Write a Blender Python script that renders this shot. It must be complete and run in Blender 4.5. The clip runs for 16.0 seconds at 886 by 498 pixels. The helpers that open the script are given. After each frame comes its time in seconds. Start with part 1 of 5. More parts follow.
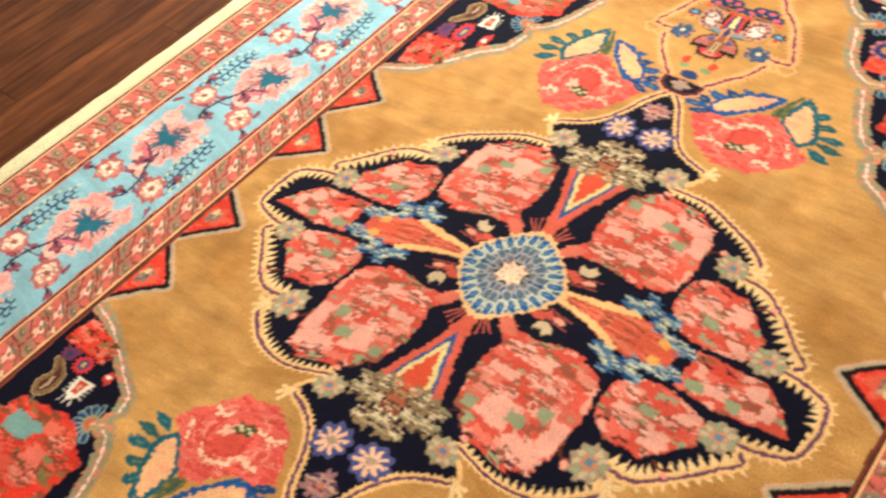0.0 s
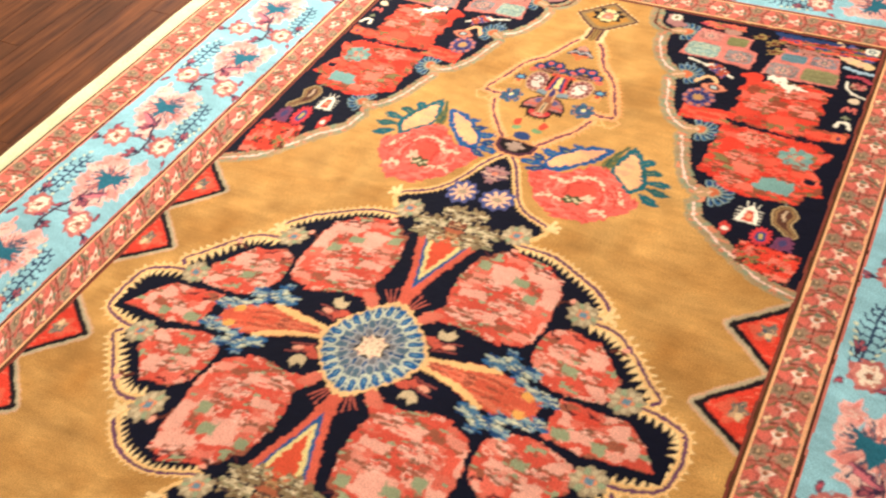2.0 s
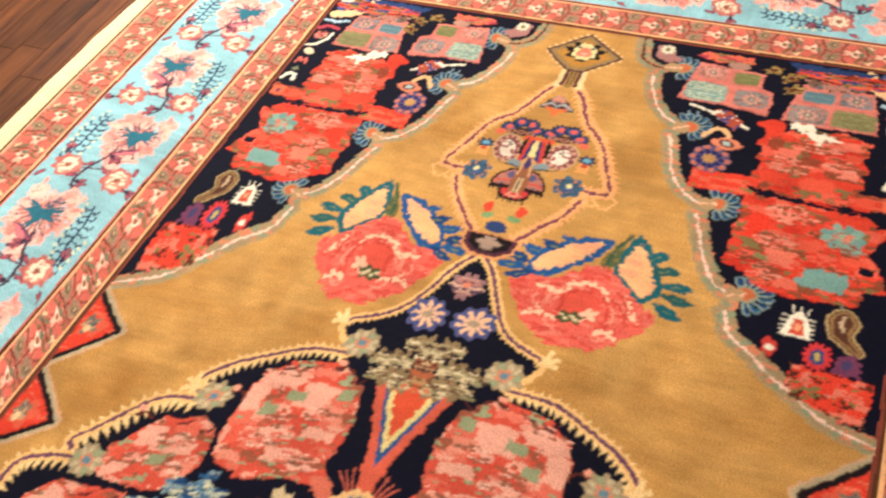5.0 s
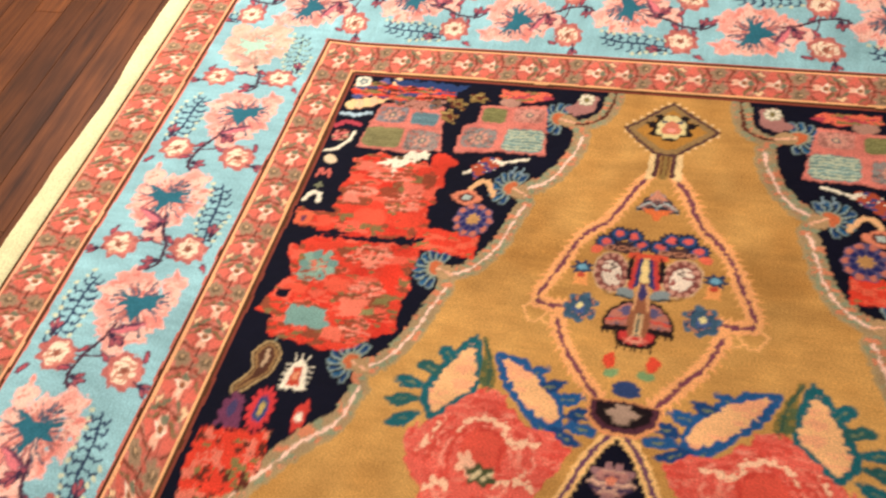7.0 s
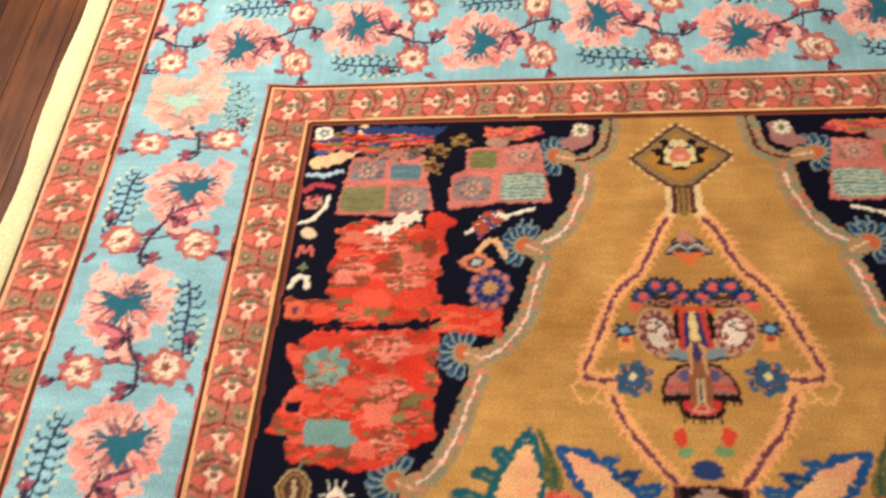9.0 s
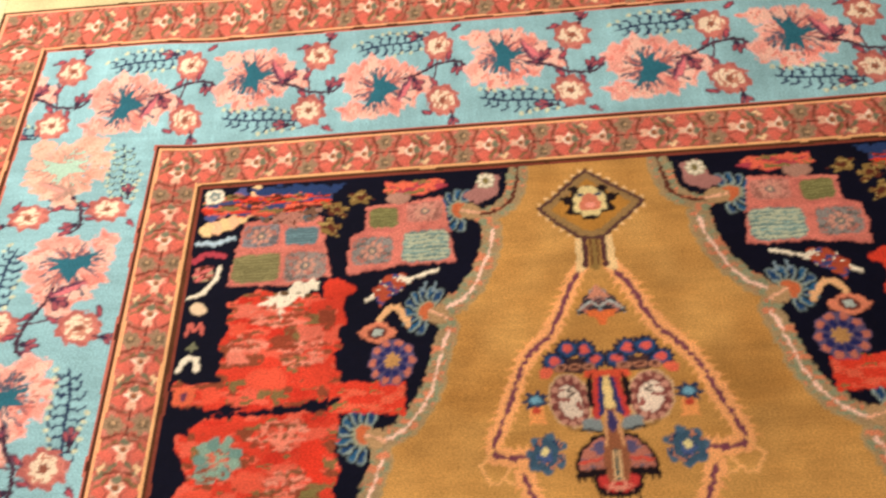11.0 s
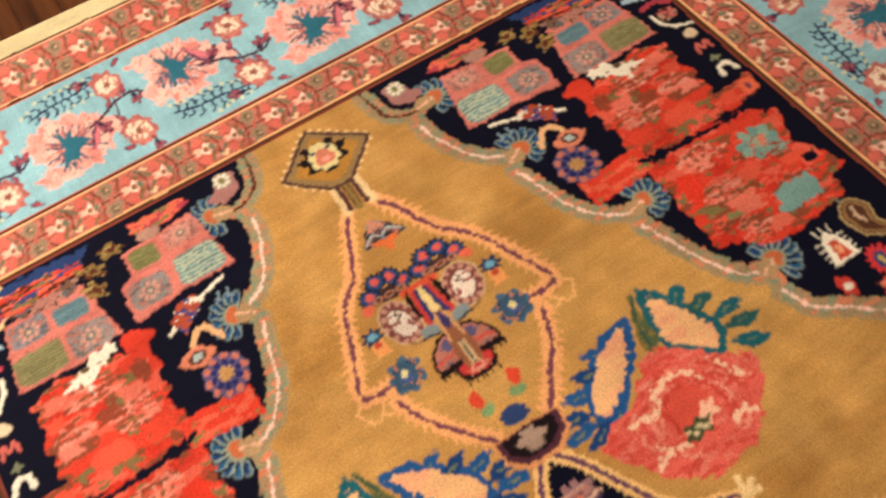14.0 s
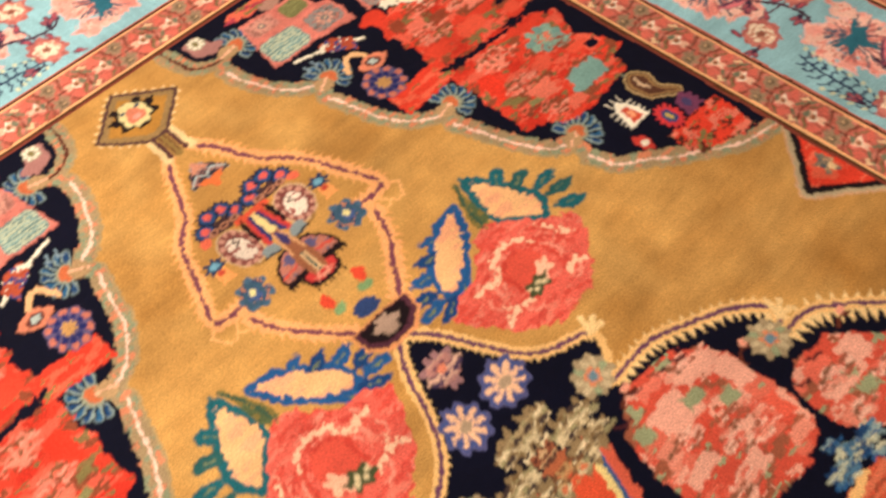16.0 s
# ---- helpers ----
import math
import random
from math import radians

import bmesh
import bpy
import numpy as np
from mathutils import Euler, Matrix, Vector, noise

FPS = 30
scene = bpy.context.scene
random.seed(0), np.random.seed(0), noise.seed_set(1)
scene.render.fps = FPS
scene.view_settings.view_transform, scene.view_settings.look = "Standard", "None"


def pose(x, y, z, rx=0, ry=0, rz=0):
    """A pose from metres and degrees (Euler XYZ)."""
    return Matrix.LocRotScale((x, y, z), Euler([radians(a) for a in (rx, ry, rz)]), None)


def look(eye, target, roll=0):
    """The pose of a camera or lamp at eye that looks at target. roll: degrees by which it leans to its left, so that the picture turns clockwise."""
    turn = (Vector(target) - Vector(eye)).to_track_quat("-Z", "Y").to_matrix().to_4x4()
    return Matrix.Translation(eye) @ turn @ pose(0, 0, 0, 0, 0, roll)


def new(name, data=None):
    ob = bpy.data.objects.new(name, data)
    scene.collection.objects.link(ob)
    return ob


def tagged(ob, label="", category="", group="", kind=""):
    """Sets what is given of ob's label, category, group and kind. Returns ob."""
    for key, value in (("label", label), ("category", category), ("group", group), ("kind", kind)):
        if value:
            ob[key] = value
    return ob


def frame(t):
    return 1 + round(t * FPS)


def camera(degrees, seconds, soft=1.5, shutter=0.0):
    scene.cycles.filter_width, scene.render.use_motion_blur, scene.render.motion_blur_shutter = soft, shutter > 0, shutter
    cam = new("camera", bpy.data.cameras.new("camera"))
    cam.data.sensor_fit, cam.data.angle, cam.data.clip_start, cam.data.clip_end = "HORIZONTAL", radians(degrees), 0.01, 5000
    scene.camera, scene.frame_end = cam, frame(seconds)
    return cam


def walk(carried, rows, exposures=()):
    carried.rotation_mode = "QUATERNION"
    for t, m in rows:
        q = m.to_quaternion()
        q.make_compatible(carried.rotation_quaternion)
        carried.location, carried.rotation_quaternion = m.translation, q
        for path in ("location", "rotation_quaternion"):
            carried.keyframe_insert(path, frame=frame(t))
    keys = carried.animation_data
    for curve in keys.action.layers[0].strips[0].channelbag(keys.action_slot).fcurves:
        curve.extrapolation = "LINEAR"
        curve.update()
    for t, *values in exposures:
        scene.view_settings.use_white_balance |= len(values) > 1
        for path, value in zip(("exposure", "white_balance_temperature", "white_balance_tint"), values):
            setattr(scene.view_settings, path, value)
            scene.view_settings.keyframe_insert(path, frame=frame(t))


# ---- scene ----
cam = camera(51.1, 16.0, soft=2.2, shutter=0.3)
PATH = [
    (0, (0.6939, -0.8349, 1.3608), (-0.0073, -0.1561, 0.2217), -9.63),
    (0.5, (0.7095, -0.8595, 1.3704), (0.0923, -0.1099, 0.2270), -8.53),
    (1, (0.7217, -0.8280, 1.3670), (0.1294, -0.0175, 0.2524), -8.05),
    (1.5, (0.7263, -0.8232, 1.3701), (0.1551, 0.0369, 0.2820), -6.66),
    (2, (0.7330, -0.8242, 1.3628), (0.1571, 0.0470, 0.2861), -7.14),
    (2.5, (0.7162, -0.8207, 1.3662), (0.1513, 0.0636, 0.2943), -6.94),
    (3, (0.6971, -0.7813, 1.3469), (0.1641, 0.1101, 0.2646), -6.59),
    (3.5, (0.6347, -0.6493, 1.3185), (0.1319, 0.2174, 0.2022), -6.46),
    (4, (0.5795, -0.4936, 1.2996), (0.0569, 0.3518, 0.1761), -8.02),
    (4.2, (0.5697, -0.4555, 1.2857), (0.0403, 0.3948, 0.1692), -8.75),
    (6.3, (0.1934, -0.1788, 1.2140), (-0.2183, 0.7051, 0.0741), -9.33),
    (6.5, (0.1504, -0.1199, 1.2252), (-0.2572, 0.7549, 0.0769), -10.61),
    (7, (0.0803, 0.0008, 1.1992), (-0.3209, 0.8529, 0.0318), -12.76),
    (7.5, (-0.0036, 0.0780, 1.1896), (-0.3390, 0.9164, -0.0082), -11.92),
    (8, (-0.1229, 0.1190, 1.1903), (-0.3831, 0.9327, -0.0426), -11.91),
    (8.5, (-0.1773, 0.1564, 1.1962), (-0.3662, 0.9715, -0.0488), -10.14),
    (9, (-0.1993, 0.2277, 1.2111), (-0.3798, 1.0408, -0.0364), -10.39),
    (9.5, (-0.1650, 0.2994, 1.1851), (-0.3590, 1.1179, -0.0569), -12.42),
    (9.7, (-0.1554, 0.3242, 1.1841), (-0.3457, 1.1463, -0.0560), -12.46),
    (11.8, (-0.0898, 0.3636, 1.1657), (-0.1804, 1.1773, -0.0912), -10.49),
    (12, (-0.0893, 0.3653, 1.1667), (-0.1745, 1.1683, -0.0974), -11.01),
    (12.5, (-0.1166, 0.3302, 1.1782), (-0.1096, 1.1228, -0.0953), -8.54),
    (13, (-0.2175, 0.2315, 1.1876), (-0.0513, 1.0365, -0.0671), -5.74),
    (13.5, (-0.2481, 0.2184, 1.1886), (0.0035, 0.9661, -0.0872), -7.06),
    (14, (-0.2687, 0.2851, 1.1758), (0.0904, 0.9964, -0.0951), -7.14),
    (14.5, (-0.3208, 0.2808, 1.1725), (0.1729, 0.9461, -0.0780), -5.10),
    (15, (-0.4338, 0.2115, 1.1531), (0.2464, 0.7891, -0.0525), -0.42),
    (15.5, (-0.4156, 0.1766, 1.1420), (0.2735, 0.7005, -0.0830), 0.65),
    (16, (-0.3965, 0.1296, 1.0989), (0.2104, 0.7222, -0.1383), -1.76),
]
EXPOSURES = [(0.0, 0.25, 6200, 6), (4.2, 0.1, 6250, 6), (6.5, -0.37, 6450, 9), (8.5, -0.64, 6500, 10), (12.0, -0.7, 6700, 10), (14.0, -0.48, 6750, 10), (16.0, -0.14, 6750, 10)]
walk(cam, [(t, look(eye, target, roll)) for t, eye, target, roll in PATH], EXPOSURES)

# ---- world, lamps ----
world = bpy.data.worlds.new("world")
scene.world = world
world.use_nodes = True
world.node_tree.nodes["Background"].inputs["Color"].default_value = (1.0, 0.9, 0.78, 1)
world.node_tree.nodes["Background"].inputs["Strength"].default_value = 0.05


def lamp(name, eye, target, width, height, watts, colour):
    data = bpy.data.lights.new(name, "AREA")
    data.shape, data.size, data.size_y, data.energy, data.color = "RECTANGLE", width, height, watts, colour
    ob = new(name, data)
    ob.matrix_world = look(eye, target)
    return ob


WARM = (1.0, 0.94, 0.87)
# unseen main light, its place assumed from the brighter far left side
lamp("main_light_far", (-1.9, 2.3, 2.3), (-0.7, 1.1, 0), 0.9, 0.9, 186, WARM)
# added weak fill over the near end, no fixture behind it
lamp("fill_light_near", (0.6, -0.6, 2.55), (0.2, 0.2, 0), 1.4, 1.0, 16, WARM)


# ---- materials ----
def lin(r, g, b):
    return tuple(((c / 255 + 0.055) / 1.055) ** 2.4 if c > 10 else c / 255 / 12.92 for c in (r, g, b))


class Nodes:
    """Short hand for a node material."""

    def __init__(self, name):
        self.mat = bpy.data.materials.new(name)
        self.mat.use_nodes = True
        self.tree = self.mat.node_tree
        self.bsdf = self.tree.nodes["Principled BSDF"]

    def add(self, kind, **values):
        node = self.tree.nodes.new(kind)
        for key, value in values.items():
            node.inputs[key].default_value = value
        return node

    def link(self, a, b):
        self.tree.links.new(a, b)

    def coords(self, scale):
        tex = self.add("ShaderNodeTexCoord")
        mapping = self.add("ShaderNodeMapping")
        mapping.inputs["Scale"].default_value = scale
        self.link(tex.outputs["Object"], mapping.inputs["Vector"])
        return mapping.outputs["Vector"]

    def noise(self, vector, scale, detail=3.0, rough=0.55):
        node = self.add("ShaderNodeTexNoise", Scale=scale, Detail=detail, Roughness=rough)
        self.link(vector, node.inputs["Vector"])
        return node.outputs["Fac"]

    def ramp(self, fac, low, high, a=0.3, b=0.7):
        node = self.add("ShaderNodeMapRange")
        for key, value in (("From Min", a), ("From Max", b), ("To Min", low), ("To Max", high)):
            node.inputs[key].default_value = value
        self.link(fac, node.inputs["Value"])
        return node.outputs["Result"]

    def times(self, colour, factor):
        node = self.add("ShaderNodeVectorMath")
        node.operation = "SCALE"
        self.link(colour, node.inputs[0])
        self.link(factor, node.inputs["Scale"])
        return node.outputs["Vector"]

    def bump(self, height, strength, distance):
        node = self.add("ShaderNodeBump", Strength=strength, Distance=distance)
        self.link(height, node.inputs["Height"])
        self.link(node.outputs["Normal"], self.bsdf.inputs["Normal"])


def wool_pile():
    n = Nodes("wool_pile")
    dye = n.add("ShaderNodeAttribute")
    dye.attribute_name = "dye"
    colour = dye.outputs["Color"]
    streak = n.noise(n.coords((6, 26, 6)), 1.5, 4)
    fibre = n.noise(n.coords((1, 1.7, 1)), 300, 3)
    cloud = n.noise(n.coords((1, 1, 1)), 9, 4, 0.6)
    colour = n.times(colour, n.ramp(streak, 0.92, 1.08))
    colour = n.times(colour, n.ramp(fibre, 0.74, 1.24))
    colour = n.times(colour, n.ramp(cloud, 0.84, 1.16))
    n.link(colour, n.bsdf.inputs["Base Color"])
    n.bsdf.inputs["Roughness"].default_value = 0.8
    n.bsdf.inputs["Specular IOR Level"].default_value = 0.08
    n.bsdf.inputs["Sheen Weight"].default_value = 0.06
    n.bsdf.inputs["Sheen Roughness"].default_value = 0.45
    n.bsdf.inputs["Sheen Tint"].default_value = (1.0, 0.9, 0.8, 1)
    n.bump(fibre, 0.4, 0.0012)
    return n.mat


def yarn(name, colour, scale):
    n = Nodes(name)
    rgb = n.add("ShaderNodeRGB")
    rgb.outputs[0].default_value = (*colour, 1)
    a = n.noise(n.coords((1, 1, 1)), scale, 3)
    b = n.noise(n.coords((1, 1, 1)), 9, 3)
    c = n.times(n.times(rgb.outputs[0], n.ramp(a, 0.78, 1.12)), n.ramp(b, 0.86, 1.08))
    n.link(c, n.bsdf.inputs["Base Color"])
    n.bsdf.inputs["Roughness"].default_value = 0.9
    n.bsdf.inputs["Specular IOR Level"].default_value = 0.15
    n.bump(a, 0.5, 0.001)
    return n.mat


def floor_wood():
    n = Nodes("floor_wood")
    info = n.add("ShaderNodeObjectInfo")
    tex = n.add("ShaderNodeTexCoord")
    shift = n.add("ShaderNodeVectorMath")
    shift.operation = "MULTIPLY_ADD"
    spread = n.add("ShaderNodeCombineXYZ")
    n.link(info.outputs["Random"], spread.inputs[0])
    n.link(info.outputs["Random"], spread.inputs[1])
    n.link(spread.outputs[0], shift.inputs[0])
    shift.inputs[1].default_value = (37, 53, 0)
    n.link(tex.outputs["Object"], shift.inputs[2])
    stretch = n.add("ShaderNodeVectorMath")
    stretch.operation = "MULTIPLY"
    stretch.inputs[1].default_value = (14, 1.1, 14)
    n.link(shift.outputs[0], stretch.inputs[0])
    grain = n.noise(stretch.outputs[0], 3.2, 6, 0.62)
    figure = n.noise(shift.outputs[0], 5.5, 3)
    mix = n.add("ShaderNodeValToRGB")
    mix.color_ramp.elements[0].position, mix.color_ramp.elements[0].color = 0.30, (*lin(60, 30, 15), 1)
    mix.color_ramp.elements[1].position, mix.color_ramp.elements[1].color = 0.72, (*lin(118, 67, 34), 1)
    n.link(grain, mix.inputs["Fac"])
    colour = n.times(mix.outputs["Color"], n.ramp(info.outputs["Random"], 0.7, 1.2, 0, 1))
    colour = n.times(colour, n.ramp(figure, 0.72, 1.2))
    n.link(colour, n.bsdf.inputs["Base Color"])
    n.link(n.ramp(grain, 0.5, 0.38), n.bsdf.inputs["Roughness"])
    n.bsdf.inputs["Specular IOR Level"].default_value = 0.12
    n.bump(grain, 0.12, 0.0008)
    return n.mat


def plaster(name, colour):
    n = Nodes(name)
    rgb = n.add("ShaderNodeRGB")
    rgb.outputs[0].default_value = (*colour, 1)
    a = n.noise(n.coords((1, 1, 1)), 40, 4)
    b = n.noise(n.coords((1, 1, 1)), 1.5, 3)
    n.link(n.times(n.times(rgb.outputs[0], n.ramp(a, 0.95, 1.04)), n.ramp(b, 0.94, 1.04)), n.bsdf.inputs["Base Color"])
    n.bsdf.inputs["Roughness"].default_value = 0.85
    n.bump(a, 0.15, 0.001)
    return n.mat


PILE, WOOD = wool_pile(), floor_wood()
SELVEDGE = yarn("ivory_selvedge_yarn", lin(234, 222, 172), 260)
WARP = yarn("cotton_foundation", lin(190, 160, 120), 300)
PAINT, CEILING_PAINT = plaster("wall_paint", (0.62, 0.52, 0.4)), plaster("ceiling_paint", (0.75, 0.72, 0.66))


def part(name, bm, material, parent, label=""):
    me = bpy.data.meshes.new(name)
    bm.to_mesh(me)
    bm.free()
    me.materials.append(material)
    ob = new(name, me)
    ob.parent = parent
    return tagged(ob, label)


def box(lo, hi, bevel=0.0):
    bm = bmesh.new()
    bmesh.ops.create_cube(bm, size=1)
    for v in bm.verts:
        v.co = [lo[i] + (v.co[i] + 0.5) * (hi[i] - lo[i]) for i in range(3)]
    if bevel:
        bmesh.ops.bevel(bm, geom=bm.edges[:], offset=bevel, segments=1, affect="EDGES")
    return bm


# ---- room shell ----
FLOOR_Z = -0.013
X0, X1, Y0, Y1, TOP = -3.2, 3.4, -3.6, 4.0, 2.6
for name, lo, hi in (("wall_west", (X0 - 0.12, Y0 - 0.12, FLOOR_Z - 0.1), (X0, Y1 + 0.12, TOP)), ("wall_east", (X1, Y0 - 0.12, FLOOR_Z - 0.1), (X1 + 0.12, Y1 + 0.12, TOP)),
                     ("wall_south", (X0, Y0 - 0.12, FLOOR_Z - 0.1), (X1, Y0, TOP)), ("wall_north", (X0, Y1, FLOOR_Z - 0.1), (X1, Y1 + 0.12, TOP))):
    tagged(part(name, box(lo, hi), PAINT, None), "plain warm beige painted wall of the room", "wall", kind="structure")
tagged(part("ceiling", box((X0 - 0.12, Y0 - 0.12, TOP), (X1 + 0.12, Y1 + 0.12, TOP + 0.1)), CEILING_PAINT, None), "plain off-white painted ceiling of the room", "ceiling", kind="structure")

# ---- the rug's design, drawn knot by knot ----
rng = np.random.default_rng(7)
CAMEL, NAVY, RED, CORAL, PINK = lin(191, 140, 75), lin(7, 8, 27), lin(216, 62, 42), lin(226, 104, 78), lin(236, 156, 128)
CREAM, LBLUE, TEAL, BLUE = lin(240, 200, 138), lin(148, 192, 198), lin(44, 104, 120), lin(38, 82, 130)
OLIVE, GREY, BROWN = lin(128, 112, 66), lin(170, 150, 118), lin(92, 42, 30)
RUST, PURPLE, BLACK, WHITE = lin(188, 88, 64), lin(104, 62, 88), lin(26, 16, 20), lin(240, 226, 200)
PEACH, ROSE = lin(244, 184, 142), lin(214, 110, 104)
DPINK = lin(176, 62, 74)


def lattice(h, w, seed):
    return np.random.default_rng(seed).random((h, w))


def grain(x, y, sx, sy, seed, smooth=True):
    """Value noise from 0 to 1 with cells of sx by sy."""
    g = lattice(257, 257, seed)
    x, y = x / sx + 1000, y / sy + 1000
    i, j = np.floor(x).astype(int), np.floor(y).astype(int)
    if not smooth:
        return g[j % 257, i % 257]
    fx, fy = x - i, y - j
    fx, fy = fx * fx * (3 - 2 * fx), fy * fy * (3 - 2 * fy)
    a, b, c, d = g[j % 257, i % 257], g[j % 257, (i + 1) % 257], g[(j + 1) % 257, i % 257], g[(j + 1) % 257, (i + 1) % 257]
    return (a * (1 - fx) + b * fx) * (1 - fy) + (c * (1 - fx) + d * fx) * fy


class Loom:
    """A raster of knots, in centimetres, on which motifs are drawn."""

    def __init__(self, x0, x1, y0, y1, per_cm, ground, wrap=0.0):
        self.x0, self.y0, self.k = x0, y0, per_cm
        self.w, self.h = int((x1 - x0) * per_cm) + 1, int((y1 - y0) * per_cm) + 1
        xs, ys = x0 + np.arange(self.w) / per_cm, y0 + np.arange(self.h) / per_cm
        self.X, self.Y = np.meshgrid(xs, ys)
        self.JX = self.X + 0.34 * (grain(self.X, self.Y, 0.5, 0.3, 3) - 0.5)
        self.JY = self.Y + 0.34 * (grain(self.X, self.Y, 0.4, 0.5, 4) - 0.5)
        self.C = np.empty((self.h, self.w, 3))
        self.C[:] = ground
        self.ID = np.zeros((self.h, self.w), int)
        self.wrap = wrap
        self.code = None

    def window(self, x0, x1, y0, y1):
        i0, i1 = max(0, int((x0 - self.x0) * self.k) - 2), min(self.w, int((x1 - self.x0) * self.k) + 3)
        j0, j1 = max(0, int((y0 - self.y0) * self.k) - 2), min(self.h, int((y1 - self.y0) * self.k) + 3)
        return (slice(j0, j1), slice(i0, i1)) if i1 > i0 and j1 > j0 else None

    def put(self, s, far, colour, soft=0.12):
        a = np.clip(0.5 - far / (2 * soft), 0, 1)[..., None]
        self.C[s] = self.C[s] * (1 - a) + a * np.asarray(colour)
        if self.code is not None:
            self.ID[s][a[..., 0] > 0.5] = self.code

    def spread(self, draw):
        for d in ((0, self.wrap, -self.wrap) if self.wrap else (0,)):
            draw(d)

    @staticmethod
    def poly_far(p, x, y):
        """Signed distance to a polygon (inside is negative)."""
        far, inside = np.full(x.shape, 1e9), np.zeros(x.shape, bool)
        for (ax, ay), (bx, by) in zip(p, np.roll(p, -1, axis=0)):
            ex, ey = bx - ax, by - ay
            t = np.clip(((x - ax) * ex + (y - ay) * ey) / (ex * ex + ey * ey + 1e-12), 0, 1)
            far = np.minimum(far, np.hypot(x - ax - t * ex, y - ay - t * ey))
            inside ^= ((ay > y) != (by > y)) & (x < ex * (y - ay) / (ey if ey else 1e-9) + ax)
        return np.where(inside, -far, far)

    def poly(self, pts, colour, rough=0.0, scale=0.9, seed=5, grow=0.0):
        p = np.array(pts, float)

        def draw(d):
            q = p + (0, d)
            m = rough + grow + 0.3
            s = self.window(q[:, 0].min() - m, q[:, 0].max() + m, q[:, 1].min() - m, q[:, 1].max() + m)
            if s:
                far = self.poly_far(q, self.JX[s], self.JY[s]) - grow
                if rough:
                    far = far + 2 * rough * (grain(self.X[s], self.Y[s] - d, scale, scale * 0.7, seed) - 0.5)
                c = colour(self.X[s], self.Y[s] - d) if callable(colour) else colour
                self.put(s, far, c)
        self.spread(draw)

    def line(self, pts, width, colour, rough=0.0):
        p = np.array(pts, float)

        def draw(d):
            for (ax, ay), (bx, by) in zip(p[:-1] + (0, d), p[1:] + (0, d)):
                m = width + 0.3
                s = self.window(min(ax, bx) - m, max(ax, bx) + m, min(ay, by) - m, max(ay, by) + m)
                if s:
                    ex, ey = bx - ax, by - ay
                    x, y = self.JX[s], self.JY[s]
                    t = np.clip(((x - ax) * ex + (y - ay) * ey) / (ex * ex + ey * ey + 1e-12), 0, 1)
                    far = np.hypot(x - ax - t * ex, y - ay - t * ey) - width / 2
                    if rough:
                        far = far + 2 * rough * (grain(self.X[s], self.Y[s] - d, 0.6, 0.5, 9) - 0.5)
                    self.put(s, far, colour)
        self.spread(draw)

    def bloom(self, x, y, rx, ry, colour, petals=0, depth=0.12, turn=0.0, rough=0.0, power=2.0, seed=11):
        def draw(d):
            r = max(rx, ry) * (1 + depth) + rough + 0.3
            s = self.window(x - r, x + r, y + d - r, y + d + r)
            if s:
                dx, dy = self.JX[s] - x, self.JY[s] - y - d
                c, n = math.cos(turn), math.sin(turn)
                px, py = (c * dx + n * dy) / rx, (c * dy - n * dx) / ry
                rad = (np.abs(px) ** power + np.abs(py) ** power) ** (1 / power)
                edge = 1 + depth * np.cos(petals * np.arctan2(py, px)) if petals else 1.0
                far = (rad - edge) * min(rx, ry)
                if rough:
                    far = far + 2 * rough * (grain(self.X[s], self.Y[s] - d, 0.9, 0.6, seed) - 0.5)
                self.put(s, far, colour(self.X[s], self.Y[s] - d) if callable(colour) else colour)
        self.spread(draw)

    def take(self, x, y, ids=False):
        """The colour (or the number) of the knot at each place."""
        fx = np.clip((x - self.x0) * self.k, 0, self.w - 1.001)
        fy = (y - self.y0) * self.k
        fy = fy % (self.h - 1) if self.wrap else np.clip(fy, 0, self.h - 1.001)
        i, j = fx.astype(int), fy.astype(int)
        if ids:
            return self.ID[j, i]
        a, b = (fx - i)[..., None], (fy - j)[..., None]
        c = self.C
        return (c[j, i] * (1 - a) + c[j, i + 1] * a) * (1 - b) + (c[j + 1, i] * (1 - a) + c[j + 1, i + 1] * a) * b


def curve(pts, steps=7):
    """A smooth line through the points."""
    p = np.array(pts, float)
    q = np.vstack([2 * p[0] - p[1], p, 2 * p[-1] - p[-2]])
    out = []
    for a, b, c, d in zip(q[:-3], q[1:-2], q[2:-1], q[3:]):
        for t in np.arange(steps) / steps:
            out.append(0.5 * (2 * b + (c - a) * t + (2 * a - 5 * b + 4 * c - d) * t * t + (3 * b - a - 3 * c + d) * t ** 3))
    return np.array(out + [p[-1]])


def along(pts, step):
    """Places and directions at even steps along a line."""
    p = np.array(pts, float)
    seg = np.linalg.norm(np.diff(p, axis=0), axis=1)
    total = np.r_[0, np.cumsum(seg)]
    for s in np.arange(step / 2, total[-1], step):
        i = min(len(seg) - 1, np.searchsorted(total, s) - 1)
        way = (p[i + 1] - p[i]) / max(seg[i], 1e-9)
        yield p[i] + way * (s - total[i]), way


def teeth(loom, pts, step, length, colour, side, lean=0.4, base=0.9):
    for at, way in along(pts, step):
        out = np.array([-way[1], way[0]]) * side
        loom.poly([at - way * step * 0.5 * base, at + way * step * 0.5 * base, at + out * length + way * lean * step], colour)


